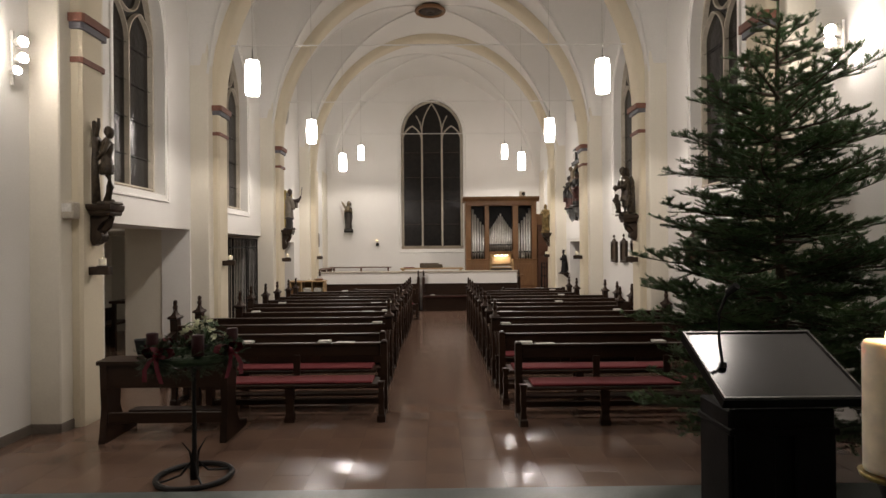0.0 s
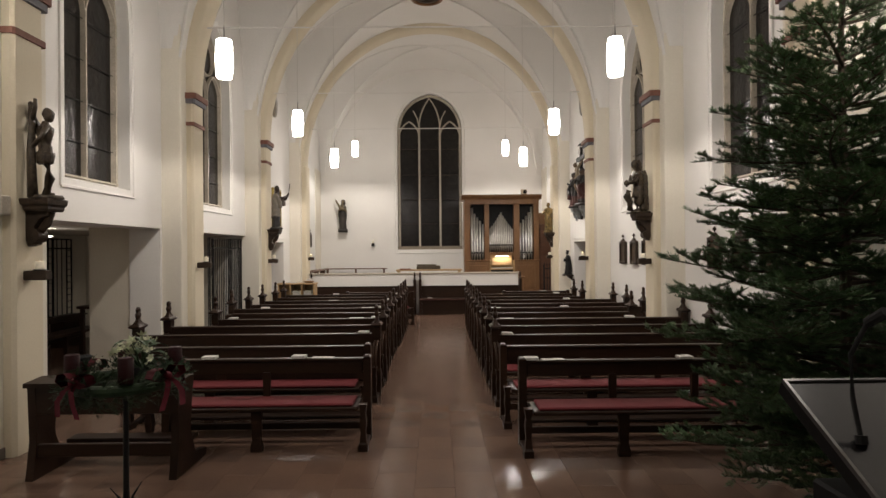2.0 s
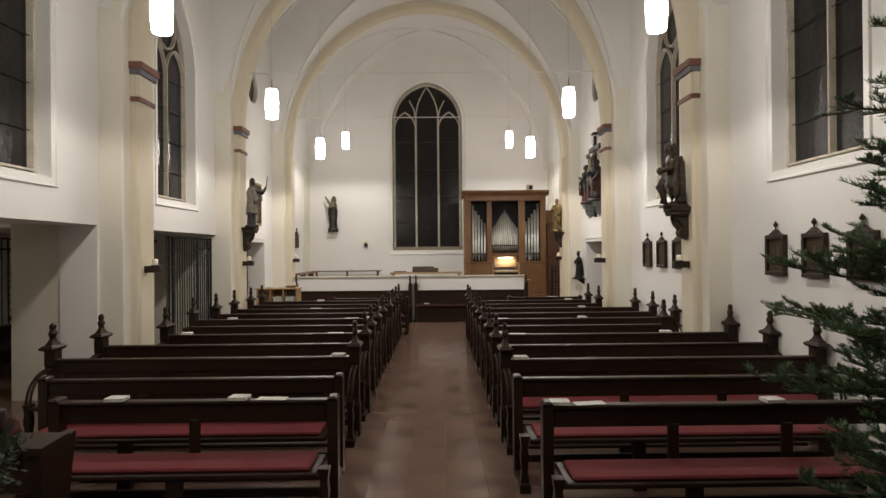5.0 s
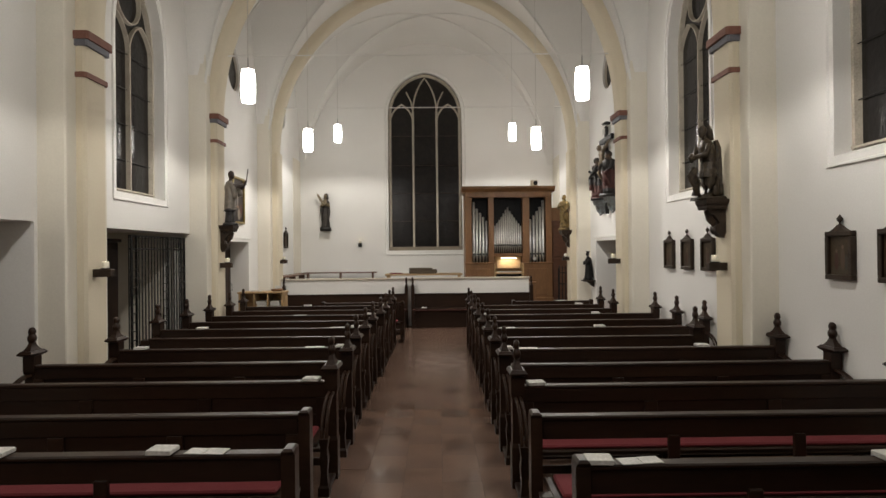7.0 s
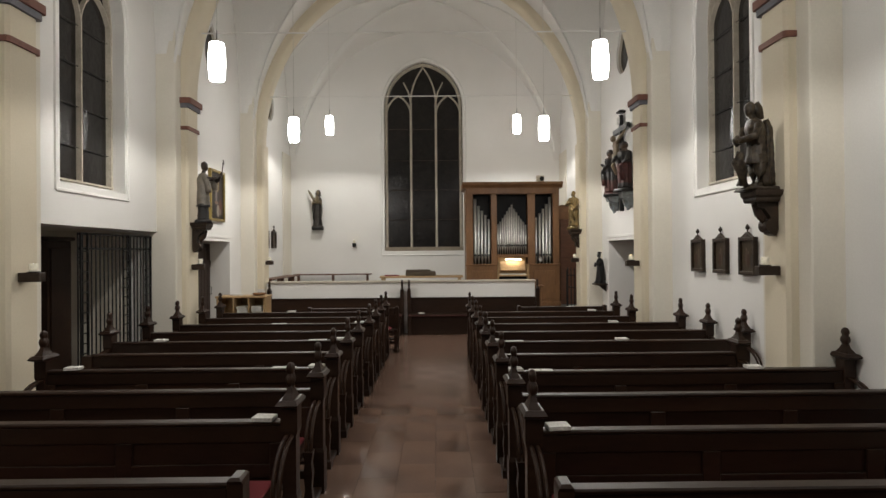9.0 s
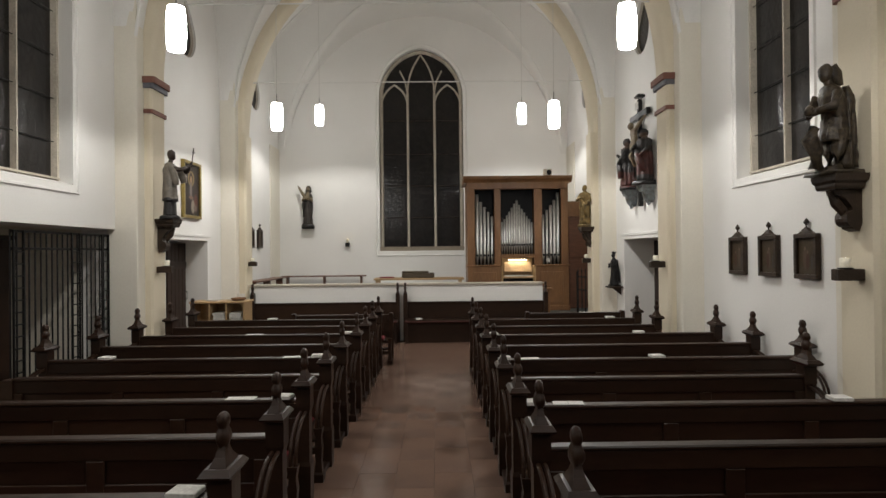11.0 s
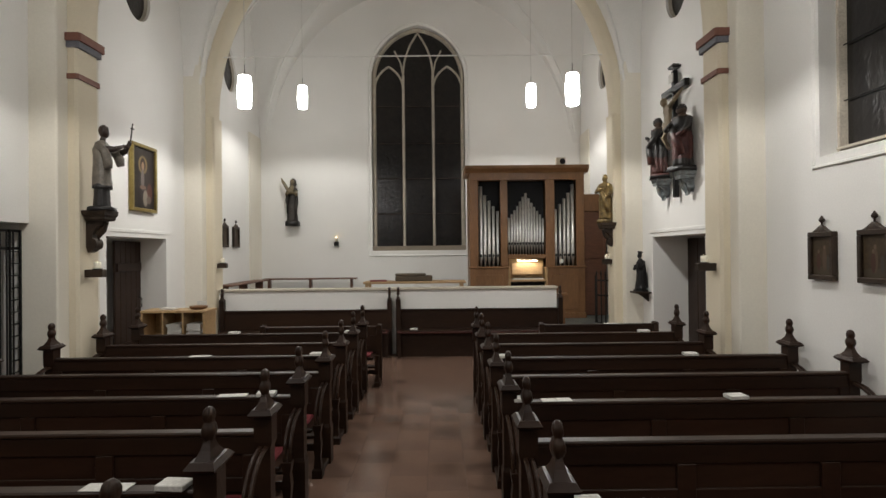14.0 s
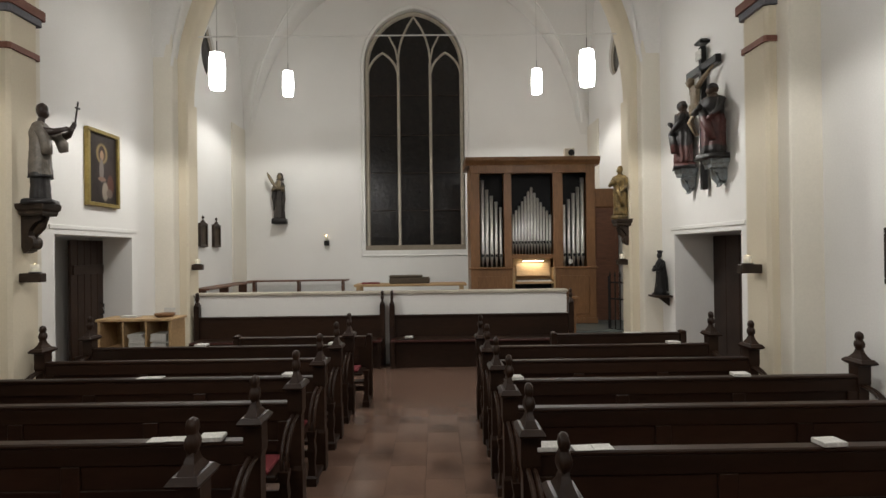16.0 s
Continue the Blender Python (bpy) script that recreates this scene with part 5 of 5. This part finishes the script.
def wall_spots(s, bulbs):
    r = thing("wall_spotlight", pose(s * WALL, 5.25 if s > 0 else 5.42, 3.3), "cluster of small bright spotlights on the chancel wall", "spotlight", "chancel spotlights")
    part("rail", boxes((-s * .05 - .012, -s * .05 + .012, -.012, .012, 0, .5)), PAPER, r)
    for dx, dy, z, rad in bulbs:
        h = part("lamp_head", rod(bmesh.new(), (-s * .05, dy, z), (-s * (.05 + dx), dy - .05, z), rad * .8, rad, 14), PAPER, r)
        part("bulb", rod(bmesh.new(), (-s * (.052 + dx), dy - .051, z), (-s * (.075 + dx), dy - .06, z), rad * .9, rad * .6, 14), glowing("spot_bulb", (1, .95, .86), 120.0), h)
    la = bpy.data.lights.new("chancel_spot", "POINT")
    la.energy, la.color, la.shadow_soft_size = SPOT_WATT, LAMP_COLOUR, .05
    lo = new("chancel_spot", la)
    lo.location = (s * (WALL - .3), 5.1, 3.55)


wall_spots(-1, [(.1, .05, .40, .05), (.1, .05, .25, .05), (.08, .0, .12, .04)])
wall_spots(1, [(.12, .05, .40, .06), (.12, .05, .30, .05), (.08, .05, .12, .03)])
nl = thing("ceiling_lamp", pose(-5.6, 9.55, 2.0), "flat round white ceiling lamp in the side niche, lit", "lamp")
part("diffuser", lathe(bmesh.new(), [(.02, 0), (.1, .008), (.105, .02), (.05, .024)], 24), glowing("niche_glass", (1, .95, .86), 6.0), nl)
part("stem", rod(bmesh.new(), (0, 0, .02), (0, 0, .135), .02, seg=12), PAPER, nl)
nlight = bpy.data.lights.new("aisle_light", "POINT")
nlight.energy, nlight.color, nlight.shadow_soft_size = 2.0, LAMP_COLOUR, .1
new("aisle_light", nlight).location = (-5.6, 9.55, 1.85)
nb = thing("niche_bench", pose(-6.1, 10.6, 0), "dark wooden bench with slatted back in the side aisle", "bench")
part("seat", boxes((-.2, .2, -.95, 1.1, .40, .44), bevel=.006), WOOD, nb)
part("back_rail", boxes((-.24, -.2, -.95, 1.1, .58, .68), bevel=.006), WOOD, nb)
part("back_rail", boxes((-.24, -.2, -.95, 1.1, .26, .33), bevel=.006), WOOD, nb)
for y in (-.9, 0, 1.05):
    part("leg", boxes((-.24, -.17, y - .035, y + .035, 0, .68)), WOOD, nb)
    part("leg", boxes((.13, .19, y - .035, y + .035, 0, .40)), WOOD, nb)

# ---- front kneeler, wreath, lectern, candle ----
kn = thing("kneeling_desk", pose(-2.42, 5.42, 0), "dark wooden kneeling desk with a sloping book board", "kneeler")
part("front_board", boxes((-.55, .55, -.03, .0, .50, .72), bevel=.006), WOOD, kn)
part("book_board", prism(bmesh.new(), [(-.06, .715), (-.06, .75), (.17, .765), (.17, .73)], "x", -.6, .6), WOOD, kn)
part("stretcher", boxes((-.52, .52, -.02, .02, .17, .27), bevel=.006), WOOD, kn)
part("kneeling_board", boxes((-.52, .52, .34, .5, .16, .2), bevel=.006), WOOD, kn)
for x in (-.55, .55):
    part("side_panel", prism(bmesh.new(), [(-.07, 0), (.52, 0), (.52, .06), (.3, .1), (.2, .3), (.22, .5), (.27, .75), (-.04, .72), (-.03, .5), (-.02, .3), (-.05, .1)], "x", x - .03, x + .03), WOOD, kn)

GREEN = material("fir_needles", (0.05, 0.106, 0.044), 0.44, second=(0.112, 0.182, 0.078), scale=3, grain=30, amount=1.0, speck=.25)
WREATHGREEN = material("cut_fir_needles", (0.022, 0.042, 0.02), 0.55, second=(0.036, 0.06, 0.028), scale=6, grain=30, amount=1.0, speck=.25, spec=.3)
BARK = material("fir_bark", (0.09, 0.065, 0.045), 0.85, second=(0.05, 0.036, 0.026), scale=14, grain=60, bump=.4, amount=.9)
LEAF = material("hellebore_leaf", (0.03, 0.06, 0.022), 0.5, second=(0.02, 0.04, 0.016), scale=9, grain=40, spec=.3)
PETAL = material("white_petal", (0.72, 0.74, 0.55), 0.6, second=(0.55, 0.62, 0.36), scale=20, grain=60)
REDWAX = material("red_wax", (0.020, 0.003, 0.004), 0.5, second=(0.024, 0.004, 0.005), scale=6, grain=30, spec=.15)
RIBBON = material("red_ribbon", (0.10, 0.005, 0.013), 0.6, second=(0.06, 0.004, 0.009), scale=8, grain=120, bump=.05, spec=.15)


def needle_mesh(name, twigs, spacing, length, width, rng, parent, label="", mat=None):
    """Single flat needles along twigs (pairs of points), all in one mesh."""
    P, D, N = [], [], []
    for a, b in twigs:
        a, b = np.array(a), np.array(b)
        L = np.linalg.norm(b - a)
        n = max(4, int(L / spacing))
        t = rng.random(n) * 1.04
        P.append(a + np.outer(t, b - a))
        D.append(np.repeat(((b - a) / L)[None], n, 0))
    P, D = np.concatenate(P), np.concatenate(D)
    n = len(P)
    side = np.cross(D, [0, 0, 1.0])
    side /= np.linalg.norm(side, axis=1, keepdims=True) + 1e-6
    up = np.cross(side, D)
    ang = rng.normal(0, 0.75, n) + np.where(rng.random(n) < .5, 0, np.pi)
    ang = np.where(rng.random(n) < .3, rng.uniform(0.2, 2.9, n), ang)
    out = side * np.cos(ang)[:, None] + up * (np.abs(np.sin(ang)) * .8)[:, None]
    way = D * .62 + out * .78 + rng.normal(0, .1, (n, 3))
    way /= np.linalg.norm(way, axis=1, keepdims=True)
    flat = np.cross(way, up + rng.normal(0, .3, (n, 3)))
    flat /= np.linalg.norm(flat, axis=1, keepdims=True) + 1e-6
    ln = length * rng.uniform(.7, 1.2, n)[:, None]
    V = np.stack([P - flat * width / 2, P + flat * width / 2, P + way * ln * .75 + flat * width / 2, P + way * ln, P + way * ln * .75 - flat * width / 2], 1).reshape(-1, 3)
    me = bpy.data.meshes.new(name)
    me.vertices.add(n * 5)
    me.vertices.foreach_set("co", V.astype(np.float32).ravel())
    me.loops.add(n * 5)
    me.loops.foreach_set("vertex_index", np.arange(n * 5, dtype=np.int32))
    me.polygons.add(n)
    me.polygons.foreach_set("loop_start", np.arange(0, n * 5, 5, dtype=np.int32))
    me.update(calc_edges=True)
    me.materials.append(mat or GREEN)
    ob = new(name, me)
    ob.parent = parent
    tagged(ob, label, kind="stuff")
    return ob


def fir(m, height, reach):
    rng = np.random.default_rng(5)
    tree = thing("christmas_tree", m, "tall dark green undecorated fir tree in a stand", "tree")
    part("trunk", lathe(bmesh.new(), [(.05, .08), (.045, .8), (.03, 2.0), (.018, 3.0), (.007, height)], 10, lean=lambda z: (.02 * math.sin(z * 2), .02 * math.cos(z * 1.7))), BARK, tree)
    st = part("stand", lathe(bmesh.new(), [(.1, .05), (.11, .2), (.095, .2), (.09, .07)], 16), IRON, tree)
    for k in range(4):
        a = k * math.pi / 2 + .4
        part("stand_leg", tube(bmesh.new(), [(.09 * math.cos(a), .09 * math.sin(a), .14), (.25 * math.cos(a), .25 * math.sin(a), .1), (.33 * math.cos(a), .33 * math.sin(a), .012)], .012, 6), IRON, st)
    twigs = []
    up = np.array([0, 0, 1.0])

    def spray(bm, p, w, length, depth):
        """A twig with side twigs in a flat fan."""
        e = p + w * length + up * (.08 * length)
        tube(bm, [tuple(p), tuple(e)], [.0035, .0015], 4)
        twigs.append((p + w * min(.02, length * .2), e))
        if depth == 0 or length < .1:
            return
        side = np.cross(w, up)
        side /= np.linalg.norm(side) + 1e-6
        u = .05 + rng.uniform(0, .03)
        while u < length - .02:
            for sg in (-1, 1):
                if rng.random() < .12:
                    continue
                v = w * .72 + side * sg * .68 + up * rng.normal(.05, .2)
                v /= np.linalg.norm(v)
                q = p + (e - p) * (u / length)
                spray(bm, q, v, min(.15, (.5 * (length - u) + .04) * rng.uniform(.7, 1.2)), depth - 1)
            u += .1 * rng.uniform(.8, 1.25)

    def bough(z, az, L, rise, sag):
        bend = rng.normal(0, .12)

        def at(t):
            r, b = L * t, az + bend * t * t
            return np.array([r * math.cos(b), r * math.sin(b), z + L * (rise * t - sag * t + (sag + .05) * t * t)])
        bm = bmesh.new()
        pts = [at(t) for t in (0, .25, .5, .75, 1)]
        tube(bm, [tuple(q) for q in pts], [.012, .01, .008, .005, .002], 5)
        for a, b in zip(pts[1:], pts[2:]):
            twigs.append((a, b))
        s = max(.07, .2 * L)
        while s < L - .01:
            t = s / L
            p, q = at(t), at(min(1.05, t + .1))
            d = (q - p) / (np.linalg.norm(q - p) + 1e-6)
            across = np.cross(d, up)
            across /= np.linalg.norm(across) + 1e-6
            for sg in (-1, 1):
                w = d * .7 + across * sg * .7 + up * rng.normal(.03, .18)
                w /= np.linalg.norm(w)
                spray(bm, p + d * rng.uniform(-.02, .02), w, min(.40, (.5 * (L - s) + .07) * rng.uniform(.65, 1.2)), 1)
            s += .115 * rng.uniform(.85, 1.2)
        part("bough", bm, BARK, tree)

    # length of the boughs by the height of their whorl
    heights, lengths = (0, .5, 1.2, 1.7, 2.1, 2.6, 2.9, 3.15, 3.4, height), (.95, 1.1, 1.2, 1.02, .88, .8, .68, .42, .22, .08)
    z, step = .42, .2
    while z < height - .12:
        f = z / height
        L0 = float(np.interp(z, heights, lengths))
        count = 7 if f < .5 else 6 if f < .78 else 5
        off = rng.uniform(0, math.tau)
        rise = -.04 + .5 * f ** 1.8
        for k in range(count):
            bough(z + rng.normal(0, .025), off + k * math.tau / count + rng.normal(0, .16), L0 * rng.uniform(.72, 1.12), rise + rng.normal(0, .09), .22 * (1 - f))
        if f < .74:
            for k in range(6):
                bough(z + rng.uniform(.02, .17), rng.uniform(0, math.tau), L0 * rng.uniform(.35, .85), rise + .1 + rng.normal(0, .13), .1)
        z += .19 + .09 * f * f
    twigs.append((np.array([0, 0, height - .45]), np.array([0, 0, height])))
    needle_mesh("needles", twigs, .0017, .031, .0038, rng, tree)
    return tree


fir(pose(2.74, 4.45, 0), 3.8, 1.15)


def wreath_stand():
    w = thing("wreath_stand", pose(-1.78, 4.5, 0), "black wrought-iron stand with a ring foot for the wreath", "stand")
    part("ring_foot", tube(bmesh.new(), [(.272 * math.cos(k * math.tau / 36), .272 * math.sin(k * math.tau / 36), .024) for k in range(36)], .022, 8, True), IRON, w)
    part("pole", lathe(bmesh.new(), [(.03, .0), (.034, .06), (.026, .16), (.018, .24), (.016, .8), (.02, .9)], 12), IRON, w)
    for k in range(4):
        a = k * math.pi / 2 + .6
        c, s = math.cos(a), math.sin(a)
        part("spoke", tube(bmesh.new(), [(.02 * c, .02 * s, .14), (.1 * c, .1 * s, .05), (.2 * c, .2 * s, .03), (.262 * c, .262 * s, .025)], .009, 6), IRON, w)
        part("iron_leaf", tube(bmesh.new(), [(.02 * c, .02 * s, .14), (.035 * c, .035 * s, .22), (.09 * c, .09 * s, .3)], [.01, .008, .002], 6), IRON, w)
        part("wreath_arm", tube(bmesh.new(), [(0, 0, .86), (.15 * c, .15 * s, .87), (.28 * c, .28 * s, .9)], .008, 6), IRON, w)
    rng = np.random.default_rng(9)
    wr = thing("advent_wreath", pose(-1.78, 4.5, .905), "green fir advent wreath with dark red bows", "wreath")
    R = .285
    part("straw_core", tube(bmesh.new(), [(R * math.cos(k * math.tau / 32), R * math.sin(k * math.tau / 32), .04) for k in range(32)], .034, 10, True), WREATHGREEN, wr)
    tw = []
    for k in range(700):
        a = rng.uniform(0, math.tau)
        b = rng.uniform(0, math.tau)
        p = np.array([(R + .055 * math.cos(b)) * math.cos(a), (R + .055 * math.cos(b)) * math.sin(a), .04 + .055 * math.sin(b)])
        d = np.array([-math.sin(a), math.cos(a), 0]) * .6 + np.array([math.cos(a) * math.cos(b), math.sin(a) * math.cos(b), math.sin(b)]) * .7 + rng.normal(0, .25, 3)
        d /= np.linalg.norm(d)
        tw.append((p, p + d * rng.uniform(.05, .10)))
    needle_mesh("fir_greenery", tw, .0028, .02, .0028, rng, wr, mat=WREATHGREEN)
    random.seed(3)
    for k in range(4):
        a = math.radians(200 + 90 * k + 8)
        x, y = R * math.cos(a), R * math.sin(a)
        cn = thing("red_candle", pose(-1.78 + x, 4.5 + y, .985), "thick dark red candle standing on the wreath", "candle", "wreath candles")
        part("wax", lathe(bmesh.new(), [(.042, 0), (.043, .01), (.043, .15), (.036, .155), (.02, .148)], 18), REDWAX, cn)
        part("wick", rod(bmesh.new(), (0, 0, .145), (0, 0, .165), .0015, seg=5), BLACK, cn)
        b = a + math.radians(40)
        bx, by = (R + .05) * math.cos(b), (R + .05) * math.sin(b)
        tg = Vector((-math.sin(b), math.cos(b), 0))
        ra = Vector((math.cos(b), math.sin(b), 0))
        c0 = Vector((bx, by, .1))
        for sg in (-1, 1):
            bm = bmesh.new()
            loop = [c0, c0 + tg * sg * .05 + Vector((0, 0, .055)), c0 + tg * sg * .11 + Vector((0, 0, .045)), c0 + tg * sg * .13 + Vector((0, 0, .005)), c0 + tg * sg * .07 - Vector((0, 0, .025)), c0]
            tail = [c0, c0 + tg * sg * .03 + ra * .05 - Vector((0, 0, .04)), c0 + tg * sg * .06 + ra * .065 - Vector((0, 0, .1)), c0 + tg * sg * .08 + ra * .05 - Vector((0, 0, .19))]
            for path in (loop, tail):
                rows = [(bm.verts.new(p - ra * .03), bm.verts.new(p + ra * .03)) for p in path] if path is loop else [(bm.verts.new(p - tg * .022), bm.verts.new(p + tg * .022)) for p in path]
                for (u0, u1), (v0, v1) in zip(rows, rows[1:]):
                    bm.faces.new((u0, u1, v1, v0)).smooth = True
            bmesh.ops.solidify(bm, geom=bm.faces[:], thickness=.002)
            if sg > 0:
                bmesh.ops.create_icosphere(bm, subdivisions=2, radius=.028, matrix=Matrix.Translation(c0 + ra * .012))
            part("bow", bm, RIBBON, wr)
    fl = thing("hellebore_bunch", pose(-1.72, 4.58, .95), "bunch of white hellebores with green leaves in a pot", "flowers")
    part("pot", lathe(bmesh.new(), [(.07, -.02), (.09, .08), (.08, .08), (.07, .02)], 16), BLACK, fl)
    for k in range(52):
        a, r, zt = random.uniform(0, math.tau), .16 * math.sqrt(random.random()), random.uniform(.1, .2)
        tip = Vector((r * math.cos(a), r * math.sin(a), zt + .1 * (1 - r / .16)))
        if k < 34:
            part("stalk", tube(bmesh.new(), [(0, 0, .06), tuple(tip * .6 + Vector((0, 0, .03))), tuple(tip)], .003, 5), LEAF, fl)
            bm = bmesh.new()
            turn = Euler((random.uniform(-1.1, 1.1), random.uniform(-1.1, 1.1), a)).to_matrix()
            sz = random.uniform(.028, .042)
            for q in range(6):
                u = q * math.tau / 6
                pts = [(0, 0, 0), (.55 * math.cos(u - .5), .55 * math.sin(u - .5), .22), (math.cos(u), math.sin(u), .5), (.55 * math.cos(u + .5), .55 * math.sin(u + .5), .22)]
                bm.faces.new([bm.verts.new(tip + turn @ (Vector(v) * sz)) for v in pts])
            part("flower", bm, PETAL, fl)
        else:
            bm = bmesh.new()
            d = Vector((math.cos(a), math.sin(a), 0))
            sd = Vector((-math.sin(a), math.cos(a), 0))
            rows = []
            for t, wd in ((0, .004), (.3, .02), (.6, .026), (.85, .014), (1, .001)):
                p = d * (.02 + .15 * t) + Vector((0, 0, .06 + .2 * (k % 5) / 5 + .14 * t - .14 * t * t))
                rows.append((bm.verts.new(p - sd * wd), bm.verts.new(p - Vector((0, 0, .006))), bm.verts.new(p + sd * wd)))
            for u, v in zip(rows, rows[1:]):
                bm.faces.new((u[0], u[1], v[1], v[0]))
                bm.faces.new((u[1], u[2], v[2], v[1]))
            part("leaf", bm, LEAF, fl)


wreath_stand()

lc = thing("lectern", pose(1.36, 2.16, .13), "black lacquered wooden lectern with a sloping framed top", "lectern")


def on_slope(u, v, w):
    """A point of the sloping top: across, up the slope, above it."""
    y0, y1, z0, z1 = -.17, .17, 1.08, 1.26
    d = Vector((0, y1 - y0, z1 - z0)).normalized()
    return Vector((u, y0, z0)) + d * v + Vector((0, -d.z, d.y)) * w


def slope_box(bm, u0, u1, v0, v1, w0, w1):
    c = [on_slope(u, v, w) for w in (w0, w1) for u, v in ((u0, v0), (u1, v0), (u1, v1), (u0, v1))]
    vs = [bm.verts.new(p) for p in c]
    for f in ((3, 2, 1, 0), (4, 5, 6, 7), (0, 1, 5, 4), (1, 2, 6, 5), (2, 3, 7, 6), (3, 0, 4, 7)):
        bm.faces.new([vs[k] for k in f])
    return bm


TOPGLOSS = material("lectern_top", (0.010, 0.009, 0.011), 0.2, second=(0.008, 0.008, 0.009), scale=3, grain=60, bump=.02, spec=.2, coat=.6)
TOPGLOSS.node_tree.nodes["Principled BSDF"].inputs["Coat IOR"].default_value = 1.55
SL = .381
EDGE = material("dull_steel_edge", (0.10, 0.097, 0.094), 0.3, metal=.7, scale=8, grain=70)
part("reading_board", slope_box(bmesh.new(), -.25, .25, 0, SL, -.006, 0), TOPGLOSS, lc, "glossy dark reading board")
part("board_body", slope_box(bmesh.new(), -.258, .258, -.008, SL + .008, -.04, -.006), BLACKWOOD, lc)
for u0, u1, v0, v1 in ((-.258, .258, -.008, 0), (-.258, .258, SL, SL + .008), (-.258, -.25, 0, SL), (.25, .258, 0, SL)):
    part("edge_strip", slope_box(bmesh.new(), u0, u1, v0, v1, -.006, .006), EDGE, lc)
part("column", boxes((-.21, .18, -.11, .13, .03, 1.02), bevel=.008), BLACKWOOD, lc)
for x in (-.125, .095):
    part("front_panel", boxes((x - .075, x + .075, -.13, -.118, .12, .96), bevel=.006), BLACKWOOD, lc)
part("foot_plate", boxes((-.24, .24, -.18, .2, 0, .04), bevel=.008), BLACKWOOD, lc)
part("shelf", boxes((-.215, .185, -.13, .14, .93, .955), bevel=.004), BLACKWOOD, lc)
mic = thing("gooseneck_microphone", pose(1.36, 2.16, .13), "thin black gooseneck microphone rising from the lectern", "microphone")
b0 = on_slope(-.19, .16, .002)
part("neck", tube(bmesh.new(), [tuple(b0), tuple(b0 + Vector((.0, .03, .1))), tuple(b0 + Vector((.01, .05, .2))), tuple(b0 + Vector((.03, .02, .28)))], .006, 8), BLACK, mic)
part("capsule", rod(bmesh.new(), tuple(b0 + Vector((.03, .02, .28))), tuple(b0 + Vector((.045, -.02, .31))), .012, .014, 10), BLACK, mic)
part("socket", rod(bmesh.new(), tuple(b0), tuple(b0 + Vector((0, .004, .02))), .014, seg=10), BLACK, mic)

al = thing("candle_stand", pose(1.085, 1.2, .13), "slim dark iron stand with drip dish for a tall candle", "stand")
part("pole", lathe(bmesh.new(), [(.12, 0), (.12, .02), (.03, .05), (.016, .12), (.016, 1.06), (.03, 1.1)], 16), IRON, al)
part("dish", lathe(bmesh.new(), [(.03, 1.09), (.056, 1.1), (.06, 1.112), (.054, 1.112), (.03, 1.104)], 20), GILT, al)
IVORY = material("ivory_wax", (0.86, 0.74, 0.58), 0.4, second=(0.82, 0.69, 0.52), scale=2, grain=20)
for key, value in (("Subsurface Weight", .6), ("Subsurface Scale", .025)):
    IVORY.node_tree.nodes["Principled BSDF"].inputs[key].default_value = value
IVORY.node_tree.nodes["Principled BSDF"].inputs["Subsurface Radius"].default_value = (1.0, 0.75, 0.45)
pc = thing("tall_candle", pose(1.085, 1.2, 1.245), "thick ivory candle, lit, on an iron stand", "candle")
part("wax", lathe(bmesh.new(), [(.049, 0), (.05, .01), (.05, .275), (.045, .285), (.02, .275)], 24), IVORY, pc)
part("flame", flame(bmesh.new(), (0, 0, .285), 1.0), FLAME, pc)
cl = bpy.data.lights.new("candle_light", "POINT")
cl.energy, cl.color, cl.shadow_soft_size = 0.8, (1, .72, .42), .012
new("candle_light", cl).location = (1.085, 1.2, 1.245 + .33)

pot = thing("black_pot", pose(-2.62, 6.0, .72), "small black pot standing on the front pew's rail", "pot")
pot.location = (-2.72, 5.62, .775)
part("vessel", lathe(bmesh.new(), [(.05, 0), (.075, .13), (.08, .14), (.07, .14), (.045, .02)], 16), BLACK, pot)

# ---- floor slabs ----


def slab_mesh():
    return boxes((-.1495, .1495, -.2996, .2996, -.03, 0), bevel=.0008)


floor_ob = bpy.data.objects["floor"]
sm = shared("floor_slab", slab_mesh, FLOOR)
rest = []
random.seed(8)
for i in range(-26, 27):
    x = .15 + .3 * i
    for j in range(30):
        y = 3.94 + .3 + .6 * j - (.3 if i % 2 else 0)
        if y - .3 > 17.0 or y < 4.0:
            continue
        dz = random.uniform(-.0006, .0006)
        if -.8 < x < 1.2 or (y < 6.6 and abs(x) < 3.6):
            placed("slab", sm, floor_ob, (x, y, dz))
        else:
            rest.append((x, y, dz))
verts, faces = [], []
for x, y, dz in rest:
    k = len(verts)
    verts += [(x + a * .1495, y + b * .2995, dz) for a, b in ((-1, -1), (1, -1), (1, 1), (-1, 1))]
    verts += [(x + a * .1495, y + b * .2995, -.03) for a, b in ((-1, -1), (1, -1), (1, 1), (-1, 1))]
    faces += [(k, k + 1, k + 2, k + 3)] + [(k + a, k + a + 4, k + (a + 1) % 4 + 4, k + (a + 1) % 4) for a in range(4)]
me = bpy.data.meshes.new("far_slabs")
me.from_pydata(verts, [], faces)
me.materials.append(FLOOR)
fs = new("far_slabs", me)
fs.parent = floor_ob
tagged(fs, kind="stuff")
